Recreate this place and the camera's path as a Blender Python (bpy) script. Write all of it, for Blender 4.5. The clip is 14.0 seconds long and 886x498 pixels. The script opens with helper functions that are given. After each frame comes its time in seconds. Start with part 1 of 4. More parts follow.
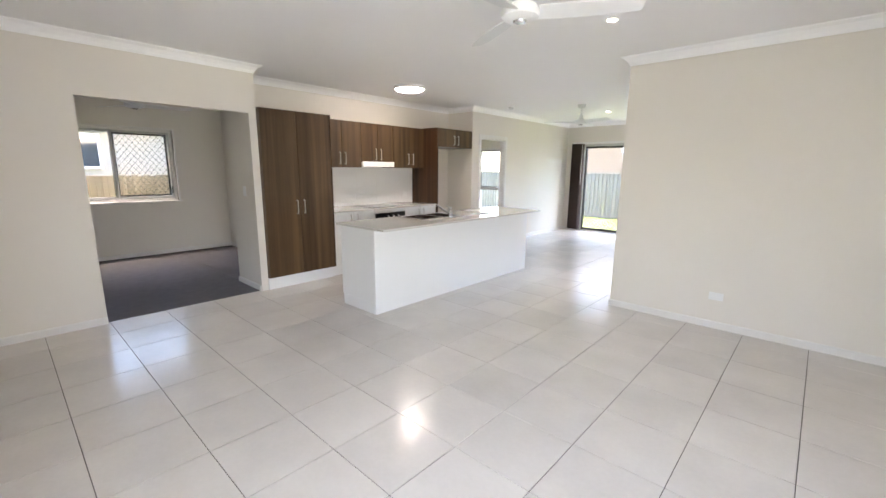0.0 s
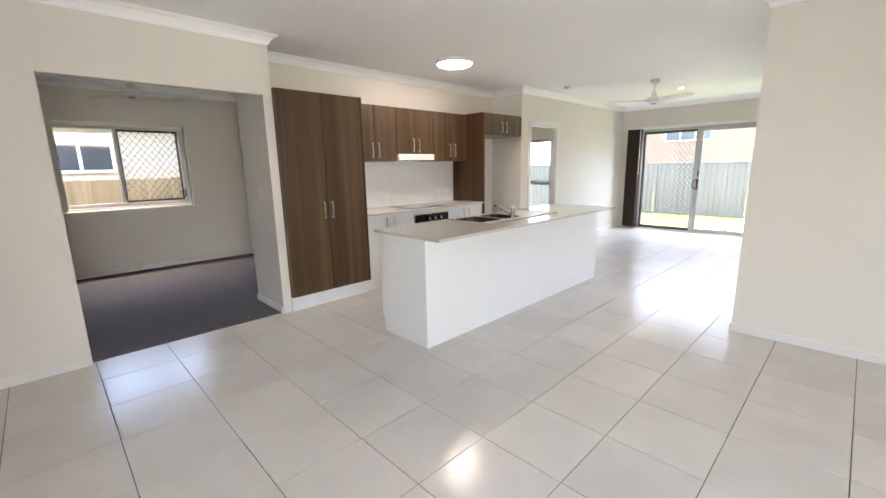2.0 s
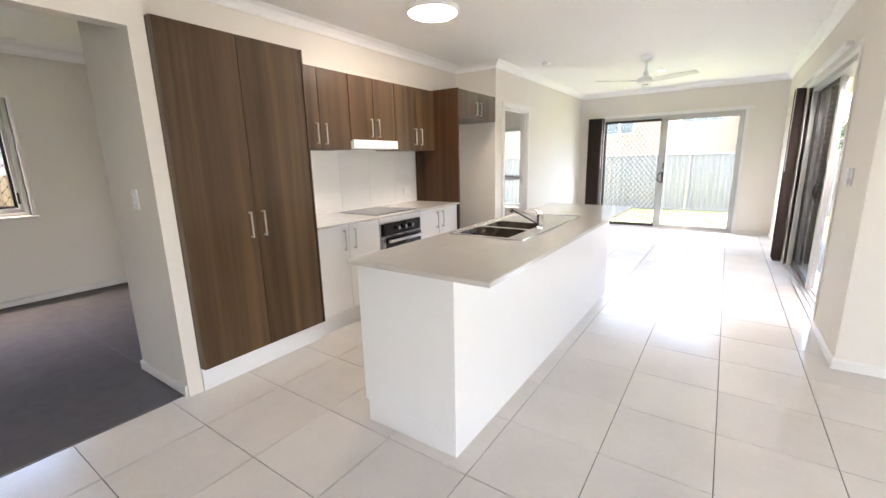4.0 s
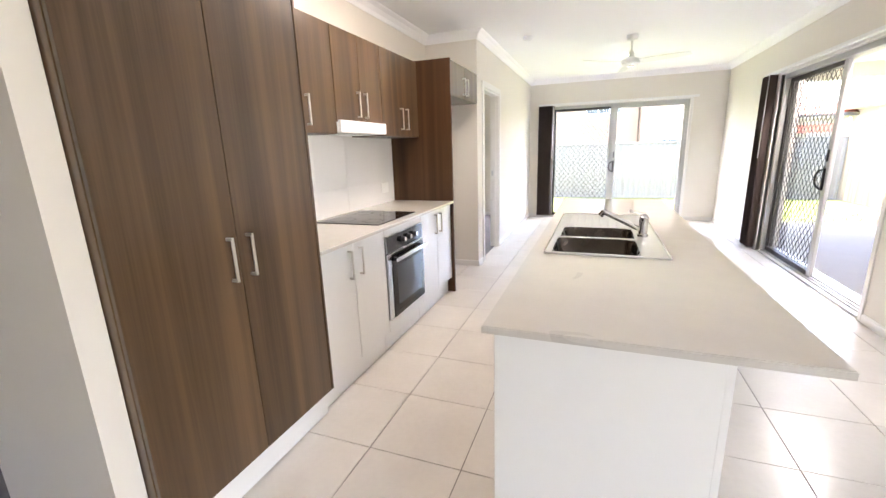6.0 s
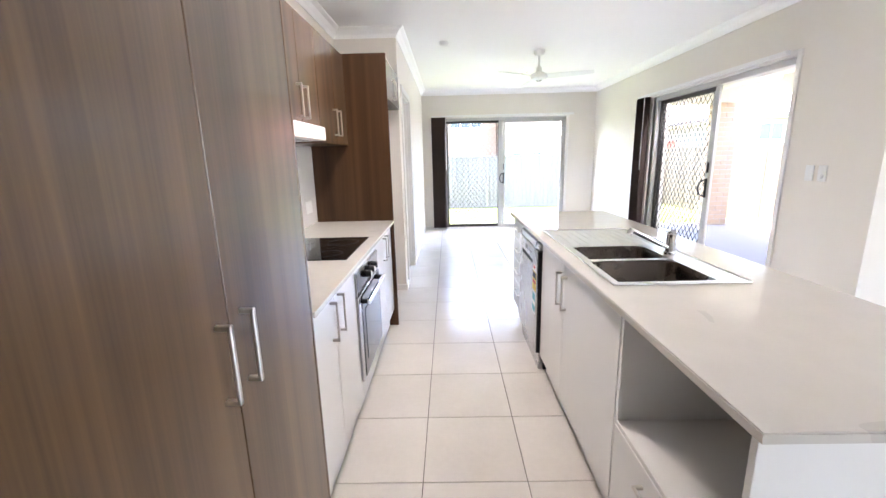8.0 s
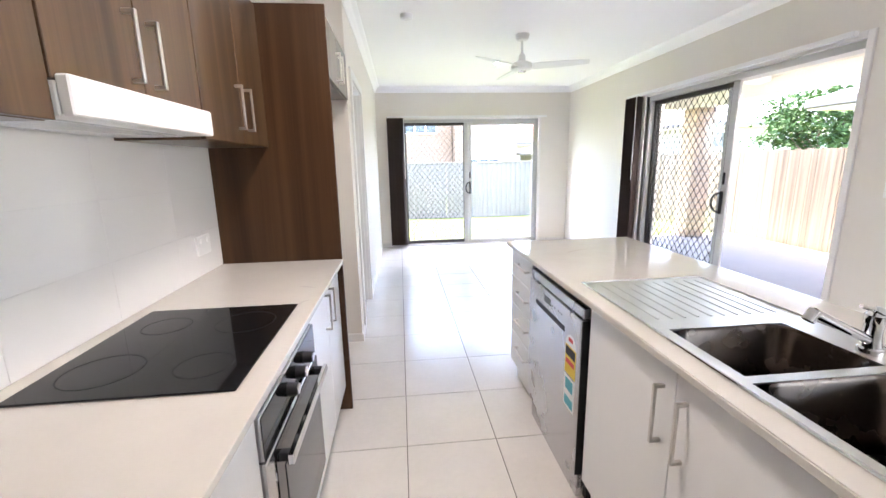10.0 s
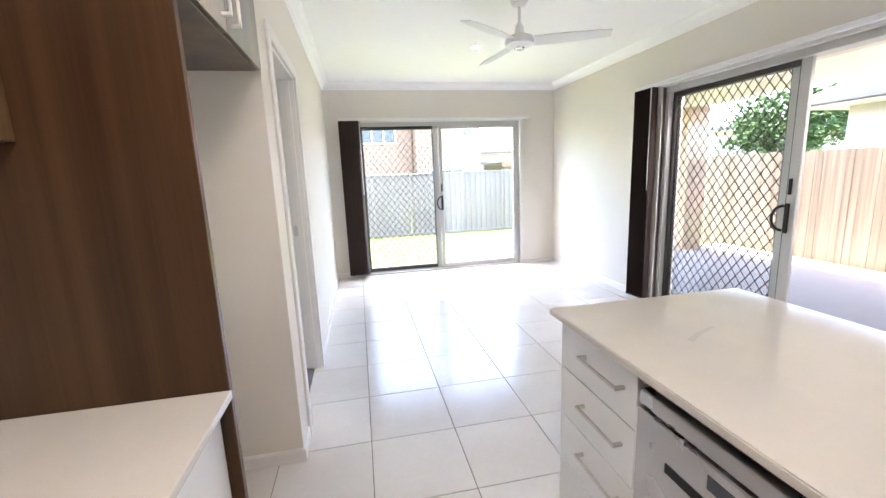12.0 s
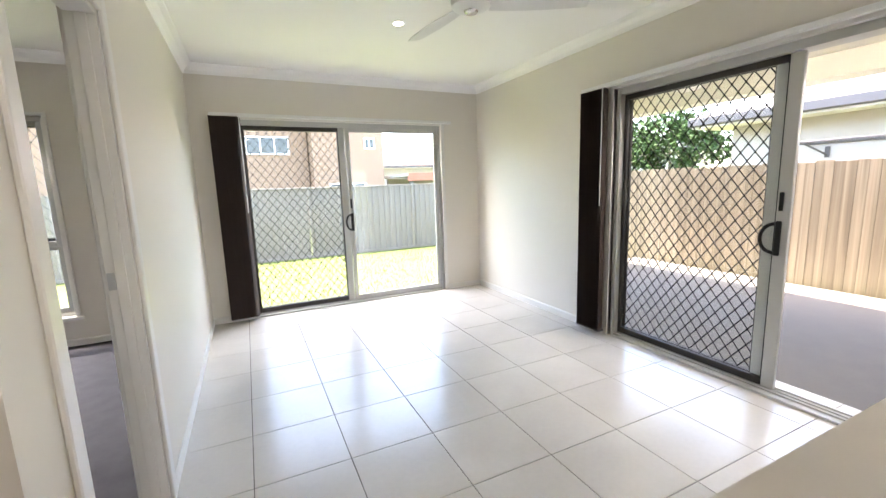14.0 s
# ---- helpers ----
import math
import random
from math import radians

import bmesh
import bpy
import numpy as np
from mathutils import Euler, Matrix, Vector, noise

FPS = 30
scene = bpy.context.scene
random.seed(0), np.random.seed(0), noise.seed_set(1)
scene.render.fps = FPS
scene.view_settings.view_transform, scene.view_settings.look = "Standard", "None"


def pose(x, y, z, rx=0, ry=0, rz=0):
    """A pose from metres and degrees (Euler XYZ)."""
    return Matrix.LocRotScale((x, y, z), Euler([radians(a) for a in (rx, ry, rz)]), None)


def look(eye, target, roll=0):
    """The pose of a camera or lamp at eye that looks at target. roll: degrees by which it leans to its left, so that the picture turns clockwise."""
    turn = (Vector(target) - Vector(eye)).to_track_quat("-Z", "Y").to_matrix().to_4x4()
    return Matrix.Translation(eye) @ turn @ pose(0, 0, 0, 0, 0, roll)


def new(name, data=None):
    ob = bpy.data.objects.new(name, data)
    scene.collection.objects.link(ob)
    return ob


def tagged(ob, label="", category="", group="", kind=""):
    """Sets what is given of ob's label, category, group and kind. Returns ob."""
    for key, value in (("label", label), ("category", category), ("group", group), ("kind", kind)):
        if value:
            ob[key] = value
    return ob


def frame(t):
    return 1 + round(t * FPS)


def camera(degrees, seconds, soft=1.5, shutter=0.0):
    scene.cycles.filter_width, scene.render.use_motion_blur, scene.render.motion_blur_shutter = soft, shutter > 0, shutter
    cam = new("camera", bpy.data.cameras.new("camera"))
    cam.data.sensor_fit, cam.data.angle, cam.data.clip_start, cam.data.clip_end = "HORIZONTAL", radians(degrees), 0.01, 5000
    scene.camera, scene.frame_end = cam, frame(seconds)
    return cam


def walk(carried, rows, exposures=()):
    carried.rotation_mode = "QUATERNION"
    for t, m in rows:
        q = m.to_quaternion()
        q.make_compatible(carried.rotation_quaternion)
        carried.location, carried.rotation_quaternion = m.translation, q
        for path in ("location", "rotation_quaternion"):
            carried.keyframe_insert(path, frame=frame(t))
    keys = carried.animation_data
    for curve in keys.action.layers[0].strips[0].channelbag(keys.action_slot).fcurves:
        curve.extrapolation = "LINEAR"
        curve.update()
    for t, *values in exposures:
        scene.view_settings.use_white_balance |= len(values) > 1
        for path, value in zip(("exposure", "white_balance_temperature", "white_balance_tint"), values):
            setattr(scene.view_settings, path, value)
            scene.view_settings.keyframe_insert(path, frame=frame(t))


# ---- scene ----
cam = camera(94.6, 14.0)
PATH = [
    (0, (0.117, 0.086, 1.465), (-1.21, 1.533, 1.084), 0.5),
    (0.5, (-0.019, 0.084, 1.439), (-1.45, 1.424, 1.041), -0.0),
    (1, (-0.227, 0.233, 1.41), (-1.7, 1.525, 1.008), -0.5),
    (1.5, (-0.505, 0.401, 1.41), (-1.966, 1.706, 1.008), -0.9),
    (2, (-0.822, 0.553, 1.406), (-2.226, 1.922, 1.012), -1.1),
    (2.5, (-1.152, 0.732, 1.416), (-2.48, 2.172, 1.012), -1.1),
    (3, (-1.491, 0.885, 1.39), (-2.744, 2.391, 0.988), -1.2),
    (5.5, (-3.099, 1.456, 1.365), (-3.928, 3.214, 0.896), -1.6),
    (6, (-3.396, 1.516, 1.369), (-4.087, 3.333, 0.897), -1.8),
    (6.5, (-3.644, 1.575, 1.373), (-4.172, 3.444, 0.898), -1.7),
    (7, (-3.896, 1.666, 1.372), (-4.237, 3.581, 0.909), -1.5),
    (7.5, (-4.084, 1.744, 1.384), (-4.255, 3.685, 0.932), -1.4),
    (8, (-4.208, 1.888, 1.38), (-4.242, 3.839, 0.944), -1.4),
    (8.5, (-4.25, 2.12, 1.388), (-4.198, 4.072, 0.957), -1.3),
    (11, (-4.353, 3.54, 1.396), (-4.082, 5.483, 1.009), -1.9),
    (11.5, (-4.321, 3.839, 1.389), (-4.0, 5.777, 1.016), -2.5),
    (12, (-4.315, 4.134, 1.395), (-3.931, 6.062, 1.028), -2.3),
    (12.5, (-4.299, 4.4, 1.411), (-3.839, 6.313, 1.052), -2.2),
    (13, (-4.246, 4.662, 1.416), (-3.686, 6.55, 1.07), -2.1),
    (13.5, (-4.214, 4.886, 1.419), (-3.525, 6.733, 1.083), -2.2),
    (14, (-4.249, 5.113, 1.373), (-3.405, 6.899, 1.06), -1.9),
]
walk(cam, [(t, look(eye, target, roll)) for t, eye, target, roll in PATH], [(0, 4.5, 6650, 16), (3, 4.65, 6800, 17), (5.5, 5.12, 6850, 19), (8.5, 5.15, 6200, 19), (11, 4.85, 6400, 19), (12.5, 4.76, 6600, 18), (14, 4.3, 7000, 15)])

# ---- light ----
world = bpy.data.worlds.new("world")
scene.world = world
world.use_nodes = True
wt = world.node_tree
sky = wt.nodes.new("ShaderNodeTexSky")
sky.sky_type, sky.sun_disc = "NISHITA", False
sky.sun_elevation, sky.sun_rotation = radians(80), radians(-19)
sky.dust_density = 2.0
wt.links.new(sky.outputs[0], wt.nodes["Background"].inputs[0])
wt.nodes["Background"].inputs[1].default_value = 0.15

sun = new("sun", bpy.data.lights.new("sun", "SUN"))
sun.data.energy, sun.data.angle, sun.data.color = 2.1, radians(0.6), (1.0, 0.96, 0.9)
sun.matrix_world = look((0, 0, 20), (0.06 * 20, -0.17 * 20, 0))
tagged(sun, kind="structure")


def area_light(name, eye, target, w, h, power, color=(1, 1, 1)):
    ob = new(name, bpy.data.lights.new(name, "AREA"))
    ob.data.shape, ob.data.size, ob.data.size_y = "RECTANGLE", w, h
    ob.data.energy, ob.data.color = power, color
    ob.matrix_world = look(eye, target)
    return ob


# daylight through the large east glazing behind the walker
COOL = (0.95, 0.95, 1.0)
area_light("daylight_east", (1.80, -0.4, 1.05), (0, -0.4, 1.0), 2.3, 1.95, 5.6, COOL)
# lamp at an unseen entry window, added to brighten the living room
area_light("added_entry_light", (0.75, -3.66, 1.15), (0.75, 0, 1.1), 1.25, 1.85, 0.12, COOL)
# the open sky's light at the heads of the window openings
area_light("daylight_media_window", (-8.42, 1.45, 2.24), (-7.3, 1.45, 1.2), 1.4, 0.2, 6.5, (1.0, 0.89, 0.78))
area_light("daylight_patio_door", (-1.08, 6.5, 2.34), (-2.4, 6.5, 1.2), 2.0, 0.12, 3.6, (1.0, 0.98, 0.97))
area_light("daylight_garden_door", (-3.25, 10.28, 2.36), (-3.25, 8.9, 1.2), 1.8, 0.12, 4.6, (1.0, 0.98, 0.97))
area_light("daylight_bedroom_window", (-6.6, 10.5, 2.3), (-6.6, 8.4, 1.6), 1.6, 0.2, 12, COOL)

# ---- materials ----


def material(name, color, rough=0.5, metal=0.0, scale=6.0, vary=0.06, bump=0.0, bump_scale=120.0, coat=0.0, spec=0.5, stretch=(1, 1, 1), per_object=0.0):
    """A painted, plastic, stone or metal surface: two scales of tone and a fine relief."""
    m = bpy.data.materials.new(name)
    m.use_nodes = True
    nt = m.node_tree
    n, l = nt.nodes, nt.links
    b = n["Principled BSDF"]
    b.inputs["Metallic"].default_value = metal
    b.inputs["Coat Weight"].default_value = coat
    b.inputs["Coat Roughness"].default_value = 0.08
    b.inputs["Specular IOR Level"].default_value = spec
    mp = n.new("ShaderNodeMapping")
    mp.inputs["Scale"].default_value = stretch
    geo = n.new("ShaderNodeNewGeometry")
    l.new(geo.outputs["Position"], mp.inputs["Vector"])
    big = n.new("ShaderNodeTexNoise")
    big.inputs["Scale"].default_value = scale
    big.inputs["Detail"].default_value = 5
    l.new(mp.outputs[0], big.inputs["Vector"])
    fine = n.new("ShaderNodeTexNoise")
    fine.inputs["Scale"].default_value = scale * 14
    fine.inputs["Detail"].default_value = 3
    l.new(mp.outputs[0], fine.inputs["Vector"])
    mix = n.new("ShaderNodeMath")
    mix.operation = "MULTIPLY_ADD"
    mix.inputs[1].default_value = 0.3
    l.new(fine.outputs[0], mix.inputs[0])
    l.new(big.outputs[0], mix.inputs[2])
    last = mix.outputs[0]
    if per_object:
        info = n.new("ShaderNodeObjectInfo")
        add = n.new("ShaderNodeMath")
        add.operation = "MULTIPLY_ADD"
        add.inputs[1].default_value = per_object
        l.new(info.outputs["Random"], add.inputs[0])
        l.new(last, add.inputs[2])
        last = add.outputs[0]
    ramp = n.new("ShaderNodeMapRange")
    ramp.inputs["From Min"].default_value = 0.3
    ramp.inputs["From Max"].default_value = 1.0 + per_object
    ramp.inputs["To Min"].default_value = 1 - vary
    ramp.inputs["To Max"].default_value = 1 + vary
    l.new(last, ramp.inputs["Value"])
    tint = n.new("ShaderNodeVectorMath")
    tint.operation = "SCALE"
    tint.inputs[0].default_value = color
    l.new(ramp.outputs[0], tint.inputs["Scale"])
    l.new(tint.outputs[0], b.inputs["Base Color"])
    rr = n.new("ShaderNodeMapRange")
    rr.inputs["To Min"].default_value = max(0.02, rough * 0.85)
    rr.inputs["To Max"].default_value = min(1, rough * 1.15)
    l.new(big.outputs[0], rr.inputs["Value"])
    l.new(rr.outputs[0], b.inputs["Roughness"])
    if bump:
        g = n.new("ShaderNodeTexNoise")
        g.inputs["Scale"].default_value = bump_scale
        g.inputs["Detail"].default_value = 4
        l.new(mp.outputs[0], g.inputs["Vector"])
        bp = n.new("ShaderNodeBump")
        bp.inputs["Strength"].default_value = bump
        bp.inputs["Distance"].default_value = 0.004
        l.new(g.outputs[0], bp.inputs["Height"])
        l.new(bp.outputs[0], b.inputs["Normal"])
    return m


def wood_material(name, dark, light, rough=0.35, axis=2, bands=1.0, spec=0.5, random_shift=True, coat=0.0, relief=0.0):
    """Wood grain that runs along one axis of the world: broad figure and thin streaks."""
    m = bpy.data.materials.new(name)
    m.use_nodes = True
    n, l = m.node_tree.nodes, m.node_tree.links
    b = n["Principled BSDF"]
    b.inputs["Specular IOR Level"].default_value = spec
    geo = n.new("ShaderNodeNewGeometry")
    info = n.new("ShaderNodeObjectInfo")
    off = n.new("ShaderNodeVectorMath")
    off.operation = "MULTIPLY_ADD"
    off.inputs[1].default_value = (7.0, 13.0, 5.0) if random_shift else (0, 0, 0)
    l.new(info.outputs["Random"], off.inputs[0])
    l.new(geo.outputs["Position"], off.inputs[2])
    mp = n.new("ShaderNodeMapping")
    s = [11.0 * bands] * 3
    s[axis] = 0.32
    mp.inputs["Scale"].default_value = s
    l.new(off.outputs[0], mp.inputs["Vector"])
    a = n.new("ShaderNodeTexNoise")
    a.inputs["Scale"].default_value = 1.0
    a.inputs["Detail"].default_value = 4
    a.inputs["Distortion"].default_value = 0.7
    l.new(mp.outputs[0], a.inputs["Vector"])
    mp2 = n.new("ShaderNodeMapping")
    s = [150.0] * 3
    s[axis] = 2.5
    mp2.inputs["Scale"].default_value = s
    l.new(off.outputs[0], mp2.inputs["Vector"])
    c = n.new("ShaderNodeTexNoise")
    c.inputs["Scale"].default_value = 1.0
    c.inputs["Detail"].default_value = 3
    l.new(mp2.outputs[0], c.inputs["Vector"])
    sm = n.new("ShaderNodeMath")
    sm.operation = "MULTIPLY_ADD"
    sm.inputs[1].default_value = 0.22
    l.new(c.outputs[0], sm.inputs[0])
    l.new(a.outputs[0], sm.inputs[2])
    ramp = n.new("ShaderNodeValToRGB")
    ramp.color_ramp.elements[0].position, ramp.color_ramp.elements[0].color = 0.41, (*dark, 1)
    ramp.color_ramp.elements[1].position, ramp.color_ramp.elements[1].color = 0.80, (*light, 1)
    l.new(sm.outputs[0], ramp.inputs[0])
    l.new(ramp.outputs[0], b.inputs["Base Color"])
    b.inputs["Roughness"].default_value = rough
    b.inputs["Coat Weight"].default_value = coat
    b.inputs["Coat Roughness"].default_value = 0.27
    bp = n.new("ShaderNodeBump")
    bp.inputs["Strength"].default_value = relief
    bp.inputs["Distance"].default_value = 0.002
    l.new(c.outputs[0], bp.inputs["Height"])
    l.new(bp.outputs[0], b.inputs["Normal"])
    return m


def glass_material(name, tint=(1, 1, 1)):
    m = bpy.data.materials.new(name)
    m.use_nodes = True
    n, l = m.node_tree.nodes, m.node_tree.links
    n.remove(n["Principled BSDF"])
    clear = n.new("ShaderNodeBsdfTransparent")
    clear.inputs[0].default_value = (*tint, 1)
    gloss = n.new("ShaderNodeBsdfGlossy")
    gloss.inputs["Roughness"].default_value = 0.02
    lw = n.new("ShaderNodeLayerWeight")
    power = n.new("ShaderNodeMath")
    power.operation = "POWER"
    power.inputs[1].default_value = 5.0
    l.new(lw.outputs["Facing"], power.inputs[0])
    fr = n.new("ShaderNodeMath")
    fr.operation = "MULTIPLY_ADD"
    fr.inputs[1].default_value, fr.inputs[2].default_value = 0.9, 0.025
    l.new(power.outputs[0], fr.inputs[0])
    mx = n.new("ShaderNodeMixShader")
    l.new(fr.outputs[0], mx.inputs[0])
    l.new(clear.outputs[0], mx.inputs[1])
    l.new(gloss.outputs[0], mx.inputs[2])
    l.new(mx.outputs[0], n["Material Output"].inputs[0])
    return m


def glow_material(name, color, strength):
    m = bpy.data.materials.new(name)
    m.use_nodes = True
    b = m.node_tree.nodes["Principled BSDF"]
    b.inputs["Base Color"].default_value = (0.8, 0.8, 0.8, 1)
    b.inputs["Emission Color"].default_value = (*color, 1)
    b.inputs["Emission Strength"].default_value = strength
    return m


M_WALL = material("wall_paint", (0.735, 0.688, 0.617), 0.55, scale=1.5, vary=0.02, bump=0.08, bump_scale=220)
M_CEIL = material("ceiling_paint", (0.93, 0.92, 0.905), 0.7, scale=1.2, vary=0.012, bump=0.05, bump_scale=200)
M_TRIM = material("trim_enamel", (0.75, 0.725, 0.69), 0.32, scale=3, vary=0.02)
M_TILE = material("porcelain_tile", (0.645, 0.61, 0.565), 0.215, scale=2.6, vary=0.13, bump=0.02, bump_scale=30, per_object=0.25)
M_GROUT = material("grout", (0.125, 0.112, 0.098), 0.85, scale=5, vary=0.15, bump=0.2)
M_CARPET = material("carpet", (0.165, 0.155, 0.16), 0.98, scale=10, vary=0.14, bump=0.9, bump_scale=260, spec=0.1)
M_WENGE = wood_material("brown_laminate", (0.040, 0.0200, 0.0080), (0.112, 0.0630, 0.0290), 0.34, bands=0.9, coat=0.85, spec=0.2)
# same brown laminate, darker and redder: the end panel's shade is in the colour
M_WENGE_SHADED = wood_material("brown_laminate_shaded", (0.028, 0.0118, 0.0048), (0.070, 0.0335, 0.0140), 0.36, bands=0.9, coat=0.1, spec=0.25)
M_WHITE = material("white_laminate", (0.80, 0.795, 0.775), 0.22, scale=2, vary=0.012)
M_STONE = material("benchtop_stone", (0.575, 0.548, 0.50), 0.09, scale=9, vary=0.035)
def add_veins(m, strength):
    """Sparse thin grey veins in a stone slab."""
    n, l = m.node_tree.nodes, m.node_tree.links
    b = n["Principled BSDF"]
    old = b.inputs["Base Color"].links[0].from_socket
    geo = n.new("ShaderNodeNewGeometry")
    a = n.new("ShaderNodeTexNoise")
    a.inputs["Scale"].default_value, a.inputs["Detail"].default_value, a.inputs["Distortion"].default_value = 1.6, 2, 0.6
    l.new(geo.outputs["Position"], a.inputs["Vector"])
    k = n.new("ShaderNodeTexNoise")
    k.inputs["Scale"].default_value = 1.7
    l.new(geo.outputs["Position"], k.inputs["Vector"])
    c = n.new("ShaderNodeMath")
    c.operation, c.inputs[1].default_value, c.inputs[2].default_value = "COMPARE", 0.5, 0.009
    l.new(a.outputs[0], c.inputs[0])
    g = n.new("ShaderNodeMath")
    g.operation, g.inputs[1].default_value = "GREATER_THAN", 0.6
    l.new(k.outputs[0], g.inputs[0])
    mu = n.new("ShaderNodeMath")
    mu.operation = "MULTIPLY"
    l.new(c.outputs[0], mu.inputs[0])
    l.new(g.outputs[0], mu.inputs[1])
    f = n.new("ShaderNodeMath")
    f.operation, f.inputs[1].default_value, f.inputs[2].default_value = "MULTIPLY_ADD", -strength, 1.0
    l.new(mu.outputs[0], f.inputs[0])
    s = n.new("ShaderNodeVectorMath")
    s.operation = "SCALE"
    l.new(old, s.inputs[0])
    l.new(f.outputs[0], s.inputs["Scale"])
    l.new(s.outputs[0], b.inputs["Base Color"])


add_veins(M_STONE, 0.1)
M_SPLASH = material("white_glazed_tile", (0.80, 0.79, 0.775), 0.12, scale=4, vary=0.012)
M_STEEL = material("brushed_steel", (0.56, 0.555, 0.56), 0.27, 1.0, scale=3, vary=0.02)
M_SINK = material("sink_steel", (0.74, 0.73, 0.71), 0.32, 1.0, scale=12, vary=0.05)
# bowl steel darkened: the dark reflections inside the bowls are in its colour
M_BOWL_DARKENED = material("bowl_steel_dark_reflection", (0.085, 0.07, 0.06), 0.27, 1.0, scale=12, vary=0.08)
M_CHROME = material("chrome", (0.72, 0.72, 0.73), 0.08, 1.0, scale=4, vary=0.03)
M_HANDLE = material("brushed_nickel", (0.58, 0.55, 0.51), 0.36, 1.0, scale=30, vary=0.05)
M_BLACKGLASS = material("black_glass", (0.008, 0.008, 0.009), 0.05, scale=3, vary=0.1, spec=0.35)
M_BLACK = material("black_plastic", (0.014, 0.014, 0.015), 0.45, scale=12, vary=0.1, spec=0.25)
M_MESH = material("black_powder_coat", (0.012, 0.012, 0.013), 0.7, scale=20, vary=0.1, spec=0.1)
M_ALU = material("pale_grey_aluminium", (0.48, 0.475, 0.455), 0.42, 0.0, scale=5, vary=0.03)
M_BLIND = material("chocolate_blind_fabric", (0.056, 0.035, 0.028), 0.85, scale=40, vary=0.12, bump=0.3, bump_scale=500)
M_PLASTIC = material("white_plastic", (0.80, 0.795, 0.78), 0.3, scale=5, vary=0.015)
M_FAN = material("white_fan_enamel", (0.78, 0.78, 0.76), 0.35, scale=5, vary=0.015)
M_DARK_RIM = material("dark_rim_aluminium", (0.035, 0.03, 0.027), 0.5, 0.0, scale=6, vary=0.1)
M_GLASS = glass_material("window_glass", (0.97, 0.985, 0.98))
M_LAMP = glow_material("lit_opal_glass", (1.0, 0.91, 0.80), 3.2)
M_LED = glow_material("lit_led", (1.0, 0.93, 0.82), 2.0)
M_CONCRETE = material("concrete", (0.66, 0.645, 0.62), 0.8, scale=2, vary=0.09, bump=0.25, bump_scale=90)
M_GRASS = material("grass", (0.10, 0.12, 0.036), 0.9, scale=1.2, vary=0.12, bump=0.5, bump_scale=60, spec=0.2)
M_STEELFENCE = material("painted_steel_fence", (0.215, 0.195, 0.172), 0.5, scale=2, vary=0.06)
M_PALING = wood_material("timber_paling", (0.150, 0.117, 0.082), (0.275, 0.223, 0.160), 0.8, 2, 1.3, 0.2, relief=0.3)
M_BRICK = material("cream_brick", (0.42, 0.30, 0.20), 0.85, scale=9, vary=0.14, bump=0.4, bump_scale=80, per_object=0.5)
M_MORTAR = material("mortar", (0.40, 0.36, 0.31), 0.9, scale=12, vary=0.1, bump=0.3)
M_RENDER = material("tan_render", (0.27, 0.178, 0.122), 0.85, scale=2, vary=0.05, bump=0.3)
M_CREAM = material("cream_cladding", (0.50, 0.465, 0.40), 0.8, scale=2, vary=0.04)
M_SIDING = material("pale_siding", (0.40, 0.36, 0.31), 0.8, scale=2, vary=0.06)
M_ROOF = material("roof_metal", (0.36, 0.35, 0.34), 0.5, scale=2, vary=0.06)
M_FASCIA = material("grey_fascia", (0.11, 0.098, 0.09), 0.5, scale=3, vary=0.05)
M_SOFFIT = material("soffit_paint", (0.74, 0.70, 0.61), 0.7, scale=2, vary=0.03)
M_LEAF = material("leaf", (0.04, 0.075, 0.02), 0.7, scale=6, vary=0.35, spec=0.2)
M_BARK = material("bark", (0.12, 0.09, 0.06), 0.9, scale=14, vary=0.25, bump=0.5)
M_DARKWIN = material("dark_window", (0.05, 0.06, 0.07), 0.08, scale=3, vary=0.1)
M_RED = material("red_label_print", (0.62, 0.06, 0.05), 0.5)
M_YELLOW = material("yellow_label_print", (0.75, 0.55, 0.06), 0.5)
M_TEAL = material("teal_label_print", (0.08, 0.38, 0.45), 0.5)
M_PAPER = material("white_label_print", (0.78, 0.78, 0.76), 0.5)
M_PIPE = material("terracotta_roof", (0.42, 0.13, 0.08), 0.7, scale=5, vary=0.1)

# ---- building helpers ----


def thing(name, x, y, z, label="", category="", group="", kind=""):
    e = new(name)
    e.empty_display_size = 0.05
    e.matrix_world = pose(x, y, z)
    return tagged(e, label, category, group, kind)


def origin_of(ob):
    v = Vector((0, 0, 0))
    while ob is not None:
        v += ob.matrix_basis.translation
        ob = ob.parent
    return v


def part(name, bm, material, parent=None, label=""):
    """One mesh object from a bmesh in world coordinates, under a thing or part."""
    me = bpy.data.meshes.new(name)
    at = origin_of(parent)
    if parent is not None:
        bmesh.ops.translate(bm, vec=-at, verts=bm.verts)
    bm.normal_update()
    bm.to_mesh(me)
    bm.free()
    me.materials.append(material)
    ob = new(name, me)
    if parent is not None:
        ob.parent = parent
    if label:
        ob["label"] = label
    return ob


def box(x0, x1, y0, y1, z0, z1, bevel=0.0, bm=None, seg=1):
    bm = bm or bmesh.new()
    r = bmesh.ops.create_cube(bm, size=1.0, matrix=Matrix.LocRotScale(((x0 + x1) / 2, (y0 + y1) / 2, (z0 + z1) / 2), None, (abs(x1 - x0), abs(y1 - y0), abs(z1 - z0))))
    if bevel:
        edges = list({e for v in r["verts"] for e in v.link_edges})
        bmesh.ops.bevel(bm, geom=edges, offset=bevel, segments=seg, affect="EDGES", profile=0.6)
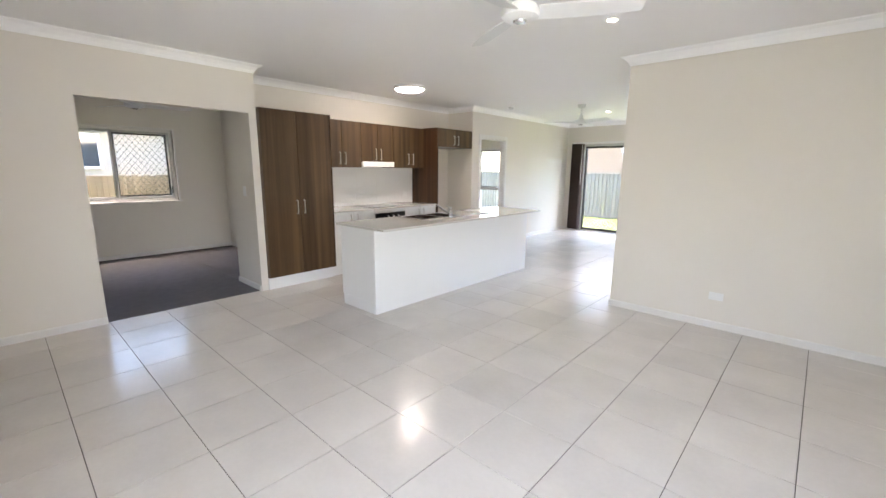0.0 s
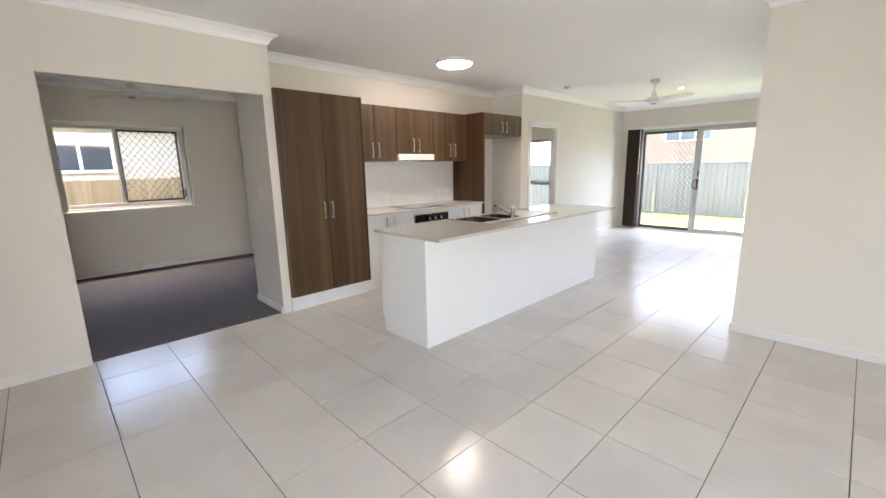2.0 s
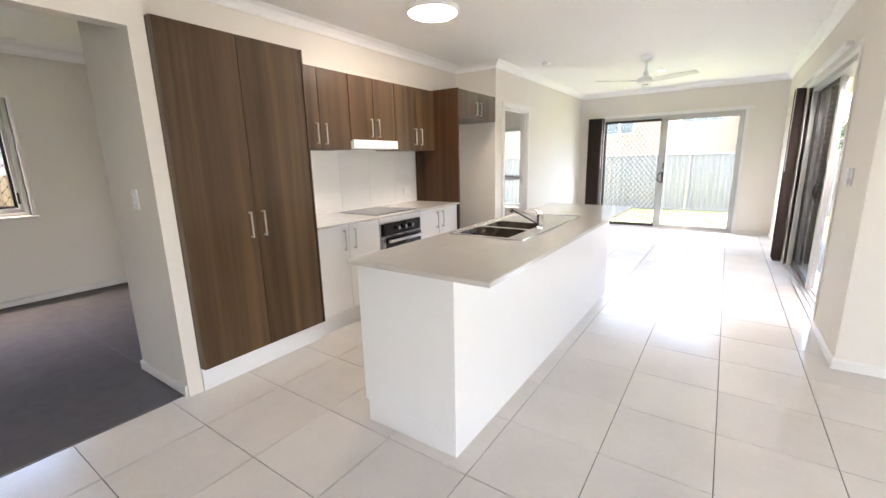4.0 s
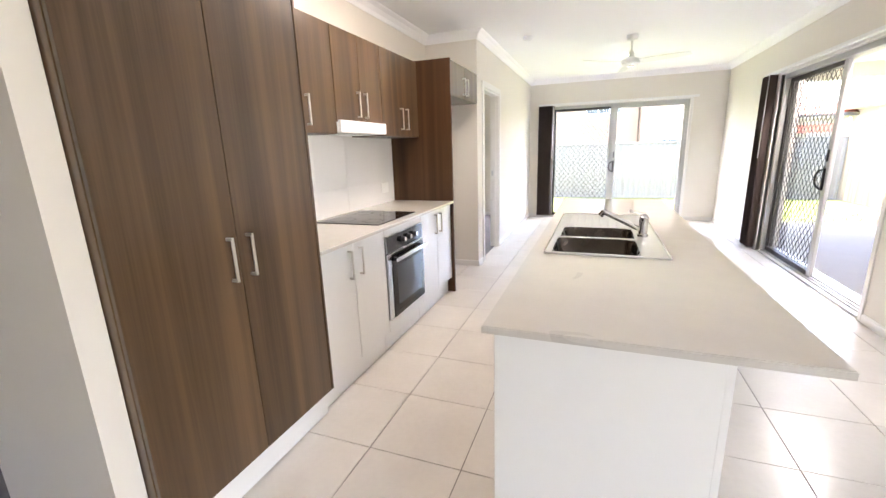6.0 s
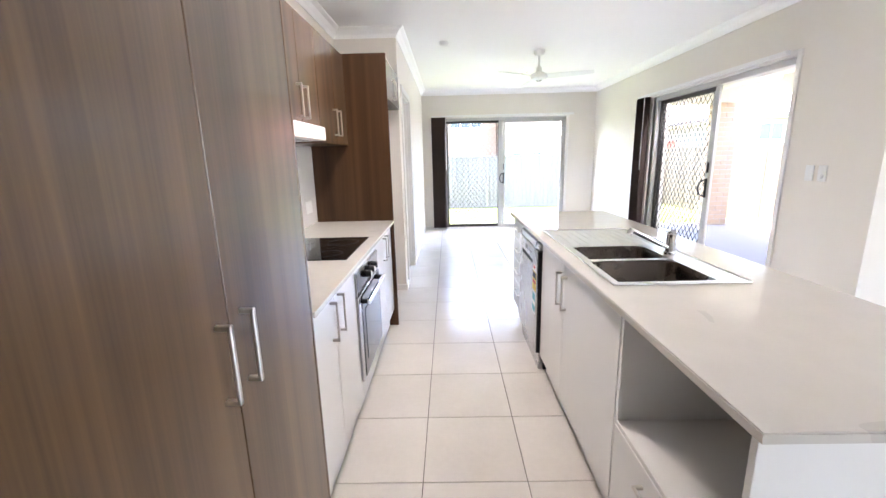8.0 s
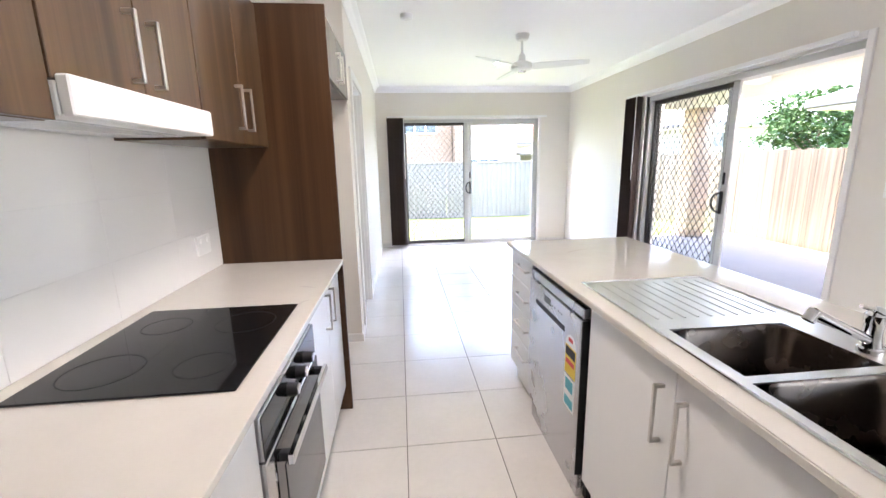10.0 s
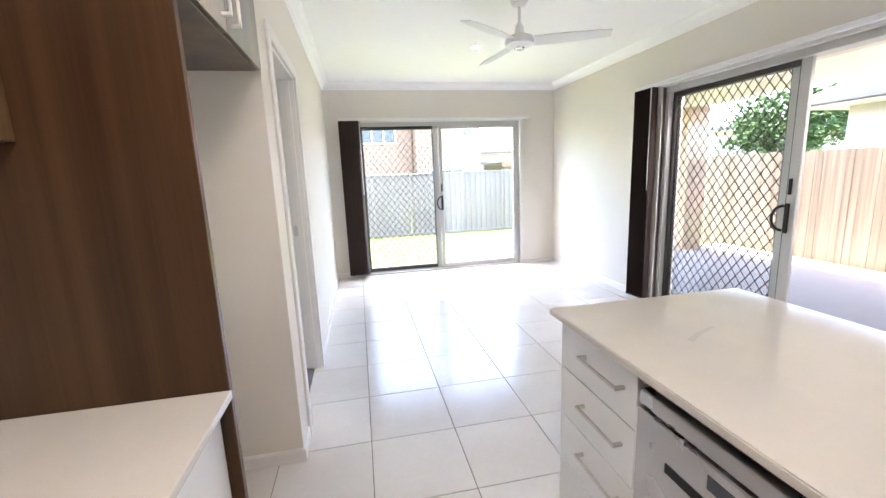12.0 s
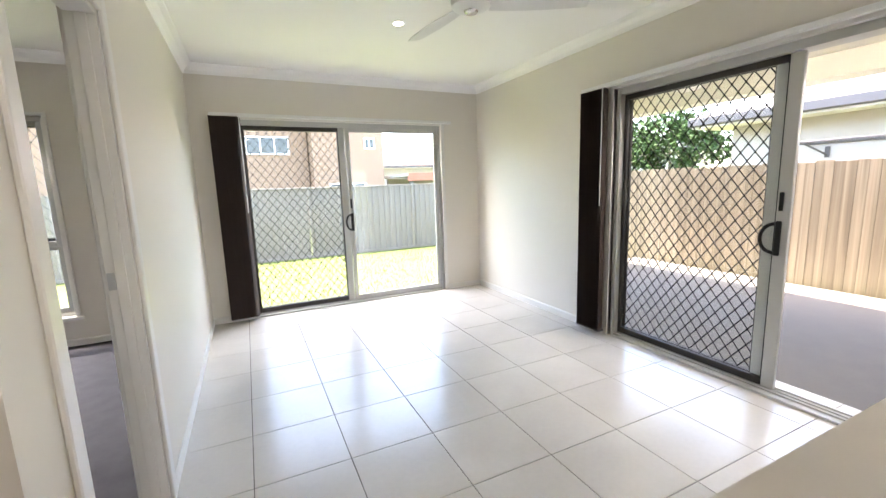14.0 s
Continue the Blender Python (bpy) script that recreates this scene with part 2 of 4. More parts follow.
    return bm


def cyl(p, q, r0, r1=None, n=16, bm=None, caps=True):
    """A round bar or cone from p to q."""
    bm = bm or bmesh.new()
    p, q = Vector(p), Vector(q)
    d = q - p
    m = Matrix.Translation((p + q) / 2) @ d.to_track_quat("Z", "Y").to_matrix().to_4x4()
    bmesh.ops.create_cone(bm, cap_ends=caps, segments=n, radius1=r0, radius2=r0 if r1 is None else r1, depth=d.length, matrix=m)
    return bm


def smooth(ob, angle=40):
    me = ob.data
    lim = math.cos(radians(angle))
    bm = bmesh.new()
    bm.from_mesh(me)
    bm.normal_update()
    for f in bm.faces:
        f.smooth = True
    for e in bm.edges:
        if len(e.link_faces) == 2 and e.link_faces[0].normal.dot(e.link_faces[1].normal) < lim:
            e.smooth = False
    bm.to_mesh(me)
    bm.free()
    return ob


def lathe(profile, x, y, z, n=28):
    """A turned body from (radius, height) pairs round a vertical axis."""
    bm = bmesh.new()
    rings = []
    for r, h in profile:
        rings.append([bm.verts.new((x + r * math.cos(2 * math.pi * i / n), y + r * math.sin(2 * math.pi * i / n), z + h)) for i in range(n)])
    for a, b in zip(rings, rings[1:]):
        for i in range(n):
            bm.faces.new((a[i], a[(i + 1) % n], b[(i + 1) % n], b[i]))
    bm.faces.new(rings[0][::-1])
    bm.faces.new(rings[-1])
    return bm


def wall(name, axis, p0, p1, a0, a1, z0, z1, holes, mat, label):
    """A wall along x or y between the planes p0 and p1, with openings (from, to, sill, head) cut through it."""
    bm = bmesh.new()

    def put(u0, u1, v0, v1):
        if u1 - u0 > 1e-4 and v1 - v0 > 1e-4:
            if axis == "y":
                box(p0, p1, u0, u1, v0, v1, bm=bm)
            else:
                box(u0, u1, p0, p1, v0, v1, bm=bm)
    at = a0
    for h0, h1, s, t in sorted(holes):
        put(at, h0, z0, z1)
        put(h0, h1, z0, s)
        put(h0, h1, t, z1)
        at = h1
    put(at, a1, z0, z1)
    bmesh.ops.remove_doubles(bm, verts=bm.verts, dist=1e-5)
    ob = part(name, bm, mat)
    return tagged(ob, label, "wall", kind="structure")


def sweep(name, pts, profile, mat, label, category, closed=False):
    """A moulding: a profile of (out, up) pairs swept along a line of (x, y, z), out to the line's left."""
    bm = bmesh.new()
    pts = [Vector(p) for p in pts]
    n = len(pts)
    rings = []
    for i, p in enumerate(pts):
        d0 = (p - pts[i - 1]).normalized() if i else (pts[1] - p).normalized()
        d1 = (pts[i + 1] - p).normalized() if i < n - 1 else d0
        n0, n1 = Vector((-d0.y, d0.x, 0)), Vector((-d1.y, d1.x, 0))
        m = n0 + n1
        m = m / max(0.3, m.dot(n0))
        rings.append([bm.verts.new(p + m * o + Vector((0, 0, u))) for o, u in profile])
    k = len(profile)
    for a, b in zip(rings, rings[1:]):
        for j in range(k):
            bm.faces.new((a[j], a[(j + 1) % k], b[(j + 1) % k], b[j]))
    bm.faces.new(rings[0])
    bm.faces.new(rings[-1][::-1])
    bmesh.ops.recalc_face_normals(bm, faces=bm.faces)
    return tagged(part(name, bm, mat), label, category, kind="structure")

# ---- structure ----
XW, XB, XR = -4.71, -5.27, -1.46        # west wall, kitchen back wall, dining east wall
XN = -4.68                              # fridge nib and dining west wall
YR, YF = 4.567, 9.86                    # living north wall, dining far wall
YS, XE, YH = -0.23, 1.62, -3.6          # living south wall, east wall, hall end
XM, YM = -8.10, 3.04                    # media room far walls
CEIL, CORN = 2.58, 0.085
XBED = -7.9

W = "warm off-white painted plasterboard wall"
wall("wall_west", "y", XW - 0.1, XW, YS, 2.12, 0, CEIL, [(0.65, 2.12, 0, 2.07)], M_WALL, W + " with a wide opening to the carpeted room")
wall("wall_pantry_side", "x", 2.12, 2.202, XB - 0.1, XW, 0, CEIL, [], M_WALL, W + " beside the pantry")
wall("wall_kitchen_back", "y", XB - 0.1, XB, 2.202, 6.08, 0, CEIL, [], M_WALL, W + " behind the kitchen cabinets")
wall("wall_fridge_nib", "x", 6.08, 6.17, XB - 0.1, XN, 0, CEIL, [], M_WALL, W + " beside the fridge recess")
wall("wall_dining_west", "y", XN - 0.1, XN, 6.17, YF, 0, CEIL, [(6.33, 7.13, 0, 2.05)], M_WALL, W + " with a doorway to a bedroom")
wall("wall_dining_north", "x", YF, YF + 0.22, XBED - 0.2, XR + 0.22, 0, CEIL, [(-7.5, -5.76, 0.28, 2.06), (-4.27, -1.99, 0, 2.09)], M_WALL, W + " with a sliding door to the lawn")
wall("wall_dining_east", "y", XR, XR + 0.22, YR, YF, 0, CEIL, [(5.36, 7.64, 0, 2.09)], M_WALL, W + " with a sliding door to the patio")
wall("wall_living_north", "x", YR, YR + 0.22, XR + 0.22, XE + 0.22, 0, CEIL, [], M_WALL, W + " with a power point")
wall("wall_living_east", "y", XE, XE + 0.22, YH, YR, 0, CEIL, [(-1.6, 0.8, 0, 2.09)], M_WALL, W + " with wide glazing")
wall("wall_living_south", "x", YS - 0.1, YS, XW - 0.1, -0.9, 0, CEIL, [(-4.05, -3.2, 0, 2.1)], M_WALL, W + " with an opening to a hall")
wall("wall_entry_side", "y", -1.0, -0.9, YH, YS - 0.1, 0, CEIL, [], M_WALL, W)
wall("wall_entry_south", "x", YH - 0.2, YH, -1.0, XE + 0.22, 0, CEIL, [(0.1, 1.4, 0.2, 2.1)], M_WALL, W)
wall("wall_hall_west", "y", -4.15, -4.05, -2.5, YS - 0.1, 0, CEIL, [], M_WALL, W)
wall("wall_hall_east", "y", -3.2, -3.1, -2.5, YS - 0.1, 0, CEIL, [], M_WALL, W)
wall("wall_hall_south", "x", -2.6, -2.5, -4.15, -3.1, 0, CEIL, [], M_WALL, W)
wall("wall_media_west", "y", XM - 0.22, XM, -1.4, YM, 0, CEIL, [(0.80, 2.24, 0.91, 2.07)], M_WALL, W + " with a sliding window")
wall("wall_media_north", "x", YM, YM + 0.1, XM - 0.22, XB - 0.1, 0, CEIL, [], M_WALL, W)
wall("wall_media_south", "x", -1.5, -1.4, XM - 0.22, XW - 0.1, 0, CEIL, [], M_WALL, W)
wall("wall_media_east", "y", XW - 0.1, XW, -1.4, YS - 0.1, 0, CEIL, [], M_WALL, W)
wall("wall_bedroom_west", "y", XBED - 0.2, XBED, 5.2, YF, 0, CEIL, [], M_WALL, W)
wall("wall_bedroom_south", "x", 5.1, 5.2, XBED - 0.2, XB - 0.1, 0, CEIL, [], M_WALL, W)

ceil = box(XM - 0.22, XR + 0.22, YR + 0.22, YF + 0.22, CEIL, CEIL + 0.08)
box(XM - 0.22, XE + 0.22, YH - 0.2, YR + 0.22, CEIL, CEIL + 0.08, 0, ceil)
tagged(part("ceiling", ceil, M_CEIL), "flat white painted plasterboard ceiling", "ceiling", kind="structure")
slab = box(XW - 0.05, XE + 0.22, YH - 0.2, YF + 0.18, -0.12, -0.006)
box(XB, XW - 0.05, 2.202, 6.08, -0.12, -0.006, 0, slab)
floor = tagged(part("floor", slab, M_GROUT), "floor of large pale beige porcelain tiles in dark grout", "floor", kind="structure")


def floor_strip(name, x0, x1, y0, y1):
    ob = part(name, box(x0, x1, y0, y1, -0.12, 0.004, 0.003), M_CARPET)
    return tagged(ob, "dark grey cut-pile carpet", "carpet", kind="structure")


floor_strip("carpet_media", XM, XW - 0.045, -1.4, 2.12)
floor_strip("carpet_media", XM, XB - 0.1, 2.12, YM)
floor_strip("carpet_bedroom", XBED, XB - 0.1, 5.2, 6.17)
floor_strip("carpet_bedroom", XBED, XN - 0.05, 6.17, YF)

# cornices (coved) and skirtings
COVE = [(0, 0), (0, -CORN), (0.008, -CORN), (0.02, -CORN + 0.03), (0.045, -0.025), (0.075, -0.008), (0.08, 0)]
SKIRT = [(0, 0), (0.012, 0), (0.012, 0.058), (0.006, 0.068), (0, 0.068)]


def cornice(pts):
    sweep("cornice_trim", [(x, y, CEIL) for x, y in pts], COVE, M_CEIL, "white coved plaster cornice along the ceiling", "cornice")


def skirting(pts):
    sweep("baseboard", [(x, y, 0.0) for x, y in pts], SKIRT, M_TRIM, "low white painted skirting board", "baseboard")


cornice([(XE, YH), (XE, YR), (XR, YR), (XR, YF), (XN, YF), (XN, 6.08), (XB, 6.08), (XB, 2.202), (XW, 2.202), (XW, YS), (-0.9, YS)])
cornice([(XB - 0.1, 2.12), (XB - 0.1, YM), (XM, YM), (XM, -1.4), (XW - 0.1, -1.4), (XW - 0.1, 2.12)])
cornice([(XN - 0.1, 6.17), (XN - 0.1, YF), (XBED, YF), (XBED, 5.2)])
skirting([(XE, 0.86), (XE, YR), (XR, YR), (XR, 5.31)])
skirting([(XR, 7.69), (XR, YF), (-1.94, YF)])
skirting([(-4.32, YF), (XN, YF), (XN, 7.2)])
skirting([(XN, 6.26), (XN, 6.08), (XB, 6.08)])
skirting([(XW, 0.65), (XW, YS), (-4.05, YS)])
skirting([(XW - 0.02, 2.12), (XB - 0.1, 2.12), (XB - 0.1, YM), (XM, YM), (XM, -1.4), (XW - 0.1, -1.4), (XW - 0.1, 0.65)])
skirting([(XN - 0.1, 7.2), (XN - 0.1, YF), (XBED, YF), (XBED, 5.2)])
skirting([(-3.2, YS), (-0.9, YS), (-0.9, YH)])

# ---- joinery with sliding panels ----


def mesh_grid(u0, u1, z0, z1, pu, pz, r, place):
    """Diamond grille bars clipped to a rectangle, with a small knot at each crossing."""
    bm = bmesh.new()
    slope = pz / pu
    w, h = u1 - u0, z1 - z0
    for sign in (1, -1):
        n0 = int(-h / pz) - 1
        for k in range(n0, int((w * slope + h) / pz) + 2):
            pts = []
            for u in (0, w):
                pts.append((u, sign * slope * u + k * pz))
            (ua, za), (ub, zb) = pts
            # clip to 0..h
            def at(z):
                return ua + (ub - ua) * (z - za) / (zb - za)
            lo, hi = (za, zb) if za < zb else (zb, za)
            if hi <= 0 or lo >= h:
                continue
            if za < 0:
                ua, za = at(0), 0
            elif za > h:
                ua, za = at(h), h
            if zb < 0:
                ub, zb = pts[0][0] + (pts[1][0] - pts[0][0]) * (0 - pts[0][1]) / (pts[1][1] - pts[0][1]), 0
            elif zb > h:
                ub, zb = pts[0][0] + (pts[1][0] - pts[0][0]) * (h - pts[0][1]) / (pts[1][1] - pts[0][1]), h
            if abs(ub - ua) < 0.004:
                continue
            if sign > 0:
                m0 = math.ceil(ua / (pu / 2) - 0.001)
                while m0 * pu / 2 < ub:
                    uk = m0 * pu / 2
                    zk = za + (uk - ua) * slope
                    if abs((zk / (pz / 2)) - round(zk / (pz / 2))) < 0.02 and 0 < zk < h:
                        bmesh.ops.create_icosphere(bm, subdivisions=1, radius=0.0068, matrix=Matrix.LocRotScale(Vector(place(u0 + uk, 0, z0 + zk)), None, (1, 1, 1.7)))
                    m0 += 1
            cyl(place(u0 + ua, 0.0015 * sign, z0 + za), place(u0 + ub, 0.0015 * sign, z0 + zb), r, n=4, bm=bm, caps=False)
    return bm


def ubox(place, u0, u1, w0, w1, z0, z1, bevel=0.0, bm=None):
    a, b = place(u0, w0, z0), place(u1, w1, z1)
    return box(min(a[0], b[0]), max(a[0], b[0]), min(a[1], b[1]), max(a[1], b[1]), min(a[2], b[2]), max(a[2], b[2]), bevel, bm)


def sash(parent, place, u0, u1, w, z0, z1, t=0.05, name="sash", glazed=True, mesh=None, mat=None):
    """A framed panel: two stiles, two rails, a pane or a grille."""
    mat = mat or M_ALU
    bm = bmesh.new()
    ubox(place, u0, u0 + t, w, w + 0.03, z0, z1, 0.003, bm)
    ubox(place, u1 - t, u1, w, w + 0.03, z0, z1, 0.003, bm)
    ubox(place, u0 + t, u1 - t, w, w + 0.03, z1 - t, z1, 0.003, bm)
    ubox(place, u0 + t, u1 - t, w, w + 0.03, z0, z0 + t * 1.2, 0.003, bm)
    fr = part(name, bm, mat, parent)
    if glazed:
        g = part("pane", ubox(place, u0 + t - 0.004, u1 - t + 0.004, w + 0.012, w + 0.017, z0 + t, z1 - t + 0.004), M_GLASS, fr, "clear glass pane")
        g.visible_shadow = False
    if mesh:
        bm = bmesh.new()
        g = 0.014
        ubox(place, u0 + t, u0 + t + g, w + 0.004, w + 0.026, z0 + t * 1.2, z1 - t, 0, bm)
        ubox(place, u1 - t - g, u1 - t, w + 0.004, w + 0.026, z0 + t * 1.2, z1 - t, 0, bm)
        ubox(place, u0 + t + g, u1 - t - g, w + 0.004, w + 0.026, z1 - t - g, z1 - t, 0, bm)
        ubox(place, u0 + t + g, u1 - t - g, w + 0.004, w + 0.026, z0 + t * 1.2, z0 + t * 1.2 + g, 0, bm)
        part("gasket", bm, M_MESH, fr, "black grille edging")
        bm = mesh_grid(u0 + t, u1 - t, z0 + t, z1 - t, mesh[0], mesh[1], mesh[2], lambda u, o, z: place(u, w + 0.015 + o, z))
        part("grille", bm, M_MESH, fr, "black diamond security grille")
    return fr


def d_handle(parent, place, u, w, z):
    """A black sliding-door pull: back plate and a bowed grip."""
    bm = ubox(place, u - 0.016, u + 0.016, w - 0.016, w, z - 0.105, z + 0.105, 0.005)
    part("lock_plate", bm, M_BLACK, parent)
    bm = bmesh.new()
    last = None
    for i in range(9):
        a = math.pi * (i / 8 - 0.5)
        q = place(u - 0.016 - 0.062 * math.cos(a), w - 0.016 - 0.026 * math.cos(a), z + 0.088 * math.sin(a))
        if last:
            cyl(last, q, 0.0105, n=8, bm=bm)
        last = q
    smooth(part("grip", bm, M_BLACK, parent, "black bowed pull handle"))


def slider(parent, place, u0, u1, w, z0, z1, low, name, mesh, glazed):
    """A sliding panel: one pale meeting stile (at the low or the high end) and a slim dark rim on the other three sides."""
    m, t = 0.072, 0.03
    s0, s1 = (u0, u0 + m) if low else (u1 - m, u1)
    r0, r1 = (u0 + m, u1) if low else (u0, u1 - m)
    st = part(name, ubox(place, s0, s1, w, w + 0.03, z0, z1, 0.004), M_ALU, parent)
    bm = bmesh.new()
    e0, e1 = (r1 - t, r1) if low else (r0, r0 + t)
    ubox(place, e0, e1, w + 0.001, w + 0.029, z0, z1, 0.003, bm)
    c0, c1 = (r0, r1 - t) if low else (r0 + t, r1)
    ubox(place, c0, c1, w + 0.001, w + 0.029, z1 - 0.042, z1, 0.003, bm)
    ubox(place, c0, c1, w + 0.001, w + 0.029, z0, z0 + 0.05, 0.003, bm)
    # rim in a much darker colour than the pale stile
    part("panel_rim", bm, M_DARK_RIM, st, "slim dark panel rim")
    n0, n1 = (s1, s1 + 0.006) if low else (s0 - 0.006, s0)
    part("brush_seal", ubox(place, n0, n1, w + 0.006, w + 0.024, z0 + 0.05, z1 - 0.042), M_BLACK, st, "black brush seal")
    if glazed:
        p = part("pane", ubox(place, c0, c1, w + 0.012, w + 0.017, z0 + 0.046, z1 - 0.038), M_GLASS, st, "clear glass pane")
        p.visible_shadow = False
    if mesh:
        bm = mesh_grid(c0, c1, z0 + 0.05, z1 - 0.042, mesh[0], mesh[1], mesh[2], lambda u, o, z: place(u, w + 0.015 + o, z))
        part("grille", bm, M_MESH, st, "black diamond security grille")
    return st


def sliding_door(name, place, u0, u1, head, split, label, screen_mesh, open_part, flip):
    """u runs along the wall, w outwards. The grilled panel fills u0..split on the one side."""
    base = place((u0 + u1) / 2, 0.0, 0.0)
    t = thing(name, *base, label, "sliding door", kind="structure")
    bm = ubox(place, u0, u0 + 0.035, 0.03, 0.16, 0.0, head, 0.002)
    part("door_jamb", bm, M_ALU, t)
    part("door_jamb", ubox(place, u1 - 0.035, u1, 0.03, 0.16, 0.0, head, 0.002), M_ALU, t)
    part("door_head", ubox(place, u0 + 0.036, u1 - 0.036, 0.03, 0.16, head - 0.05, head, 0.002), M_ALU, t)
    bm = ubox(place, u0 + 0.036, u1 - 0.036, 0.0, 0.17, 0.001, 0.018, 0.002)
    for o in (0.045, 0.085, 0.125):
        ubox(place, u0 + 0.036, u1 - 0.036, o, o + 0.006, 0.018, 0.03, 0, bm)
    part("door_sill", bm, M_ALU, t)
    bm = ubox(place, u0 - 0.045, u0, -0.012, 0.03, 0.0, head + 0.045, 0.003)
    ubox(place, u1, u1 + 0.045, -0.012, 0.03, 0.0, head + 0.045, 0.003, bm)
    ubox(place, u0, u1, -0.012, 0.03, head, head + 0.045, 0.003, bm)
    part("architrave", bm, M_TRIM, t)
    a, b = (split, u1 - 0.036) if flip else (u0 + 0.036, split)
    c, d = (u0 + 0.036, split) if flip else (split, u1 - 0.036)
    low = flip
    a2, b2 = (a + 0.085, b) if flip else (a, b)
    slider(t, place, a2, b2, 0.115, 0.03, head - 0.05, low, "screen_panel", screen_mesh, False)
    g = slider(t, place, a, b, 0.075, 0.03, head - 0.05, low, "glass_panel", None, True)
    if not open_part:
        sash(t, place, c, d, 0.04, 0.03, head - 0.05, 0.045, "glass_panel")
    return t, g


def north(u, w, z):
    return (u, YF + w, z)


def east(u, w, z):
    return (XR + w, u, z)


def east_living(u, w, z):
    return (XE + w, u, z)


def west_media(u, w, z):
    return (XM - w, u, z)


d1, g1 = sliding_door("door_1", north, -4.27, -1.99, 2.09, -3.17, "pale grey aluminium sliding door with diamond grille, facing the lawn", (0.085, 0.108, 0.0027), False, False)
d_handle(d1, lambda u, w, z: (-3.15 + u, YF + 0.036 + w, z), 0, 0, 0.97)
d2, g2 = sliding_door("door_2", east, 5.36, 7.64, 2.09, 6.40, "pale grey aluminium sliding door with black diamond grille, slid open to the patio", (0.085, 0.11, 0.0040), True, True)
d_handle(d2, lambda u, w, z: (XR + 0.072 + w, 6.448 - u, z), 0, 0, 0.985)
part("door_latch", box(XR + 0.06, XR + 0.075, 6.436, 6.456, 1.15, 1.26, 0.003), M_BLACK, d2)
part("door_latch", box(-3.16, -3.14, YF + 0.028, YF + 0.0395, 1.13, 1.24, 0.003), M_BLACK, d1)
d3, g3 = sliding_door("door_3", east_living, -1.6, 0.8, 2.09, -0.4, "pale grey aluminium sliding door to the side of the living room", None, False, True)


def window(name, place, u0, u1, z0, z1, label, split, grille_side, mesh):
    base = place((u0 + u1) / 2, 0, z0)
    t = thing(name, *base, label, "window", kind="structure")
    bm = bmesh.new()
    ubox(place, u0, u0 + 0.035, 0.06, 0.15, z0, z1, 0.002, bm)
    ubox(place, u1 - 0.035, u1, 0.06, 0.15, z0, z1, 0.002, bm)
    ubox(place, u0 + 0.035, u1 - 0.035, 0.06, 0.15, z1 - 0.035, z1, 0.002, bm)
    ubox(place, u0 + 0.035, u1 - 0.035, 0.06, 0.15, z0, z0 + 0.035, 0.002, bm)
    part("window_frame", bm, M_TRIM, t)
    bm = bmesh.new()
    o = 0.03
    ubox(place, u0 - o, u0, -0.014, 0.06, z0, z1 + o, 0.003, bm)
    ubox(place, u1, u1 + o, -0.014, 0.06, z0, z1 + o, 0.003, bm)
    ubox(place, u0, u1, -0.014, 0.06, z1, z1 + o, 0.003, bm)
    part("architrave", bm, M_TRIM, t)
    part("window_sill", ubox(place, u0 - o - 0.02, u1 + o + 0.02, -0.03, 0.06, z0 - 0.03, z0, 0.004), M_TRIM, t)
    return t


w1 = window("window_1", west_media, 0.62, 2.24, 0.91, 2.07, "aluminium sliding window with a diamond security grille, in the carpeted room", 1.40, 1, None)
sash(w1, west_media, 1.40, 2.205, 0.105, 0.945, 2.035, 0.046, "screen_panel", False, (0.085, 0.108, 0.0022), M_MESH)
sash(w1, west_media, 0.655, 1.44, 0.07, 0.945, 2.035, 0.04, "sash")
sash(w1, west_media, 1.40, 2.205, 0.072, 0.945, 2.035, 0.036, "sash")
part("latch", box(XM - 0.085, XM - 0.068, 2.17, 2.19, 1.03, 1.15, 0.004), M_BLACK, w1)
w2 = window("window_2", north, -7.5, -5.76, 0.28, 2.06, "tall bedroom window with a grilled upper sash above a fixed pane", 0, 1, None)
sash(w2, north, -7.465, -5.795, 0.105, 0.95, 2.025, 0.035, "screen_panel", False, (0.085, 0.108, 0.0025), M_MESH)
sash(w2, north, -7.465, -5.795, 0.07, 0.93, 2.025, 0.04, "sash")
sash(w2, north, -7.465, -5.795, 0.072, 0.315, 0.93, 0.035, "sash")
# unseen south window, added together with its lamp to let light in
w3 = window("window_3", lambda u, w, z: (u, YH - w, z), 0.1, 1.4, 0.2, 2.1, "unseen entry window, added for light", 0, 1, None)

# bedroom doorway: lining, architraves, open leaf
t = thing("door_4", -4.73, 6.73, 0, "white painted door frame with a hinged door standing open", "door", kind="structure")
bm = bmesh.new()
for x0, x1 in ((XN, XN + 0.016), (XN - 0.116, XN - 0.1)):
    box(x0, x1, 6.27, 6.335, 0.002, 2.115, 0.004, bm)
    box(x0, x1, 7.125, 7.19, 0.002, 2.115, 0.004, bm)
    box(x0, x1, 6.335, 7.125, 2.048, 2.115, 0.004, bm)
part("architrave", bm, M_TRIM, t)
bm = box(XN - 0.1, XN, 6.331, 6.35, 0.002, 2.047, 0.002)
box(XN - 0.1, XN, 7.11, 7.129, 0.002, 2.047, 0.002, bm)
box(XN - 0.1, XN, 6.35, 7.11, 2.03, 2.047, 0.002, bm)
box(XN - 0.065, XN - 0.03, 7.1, 7.11, 0.002, 2.03, 0.001, bm)
part("door_lining", bm, M_TRIM, t)
bm = box(XN - 0.094, XN - 0.068, 7.1065, 7.111, 1.0, 1.07)
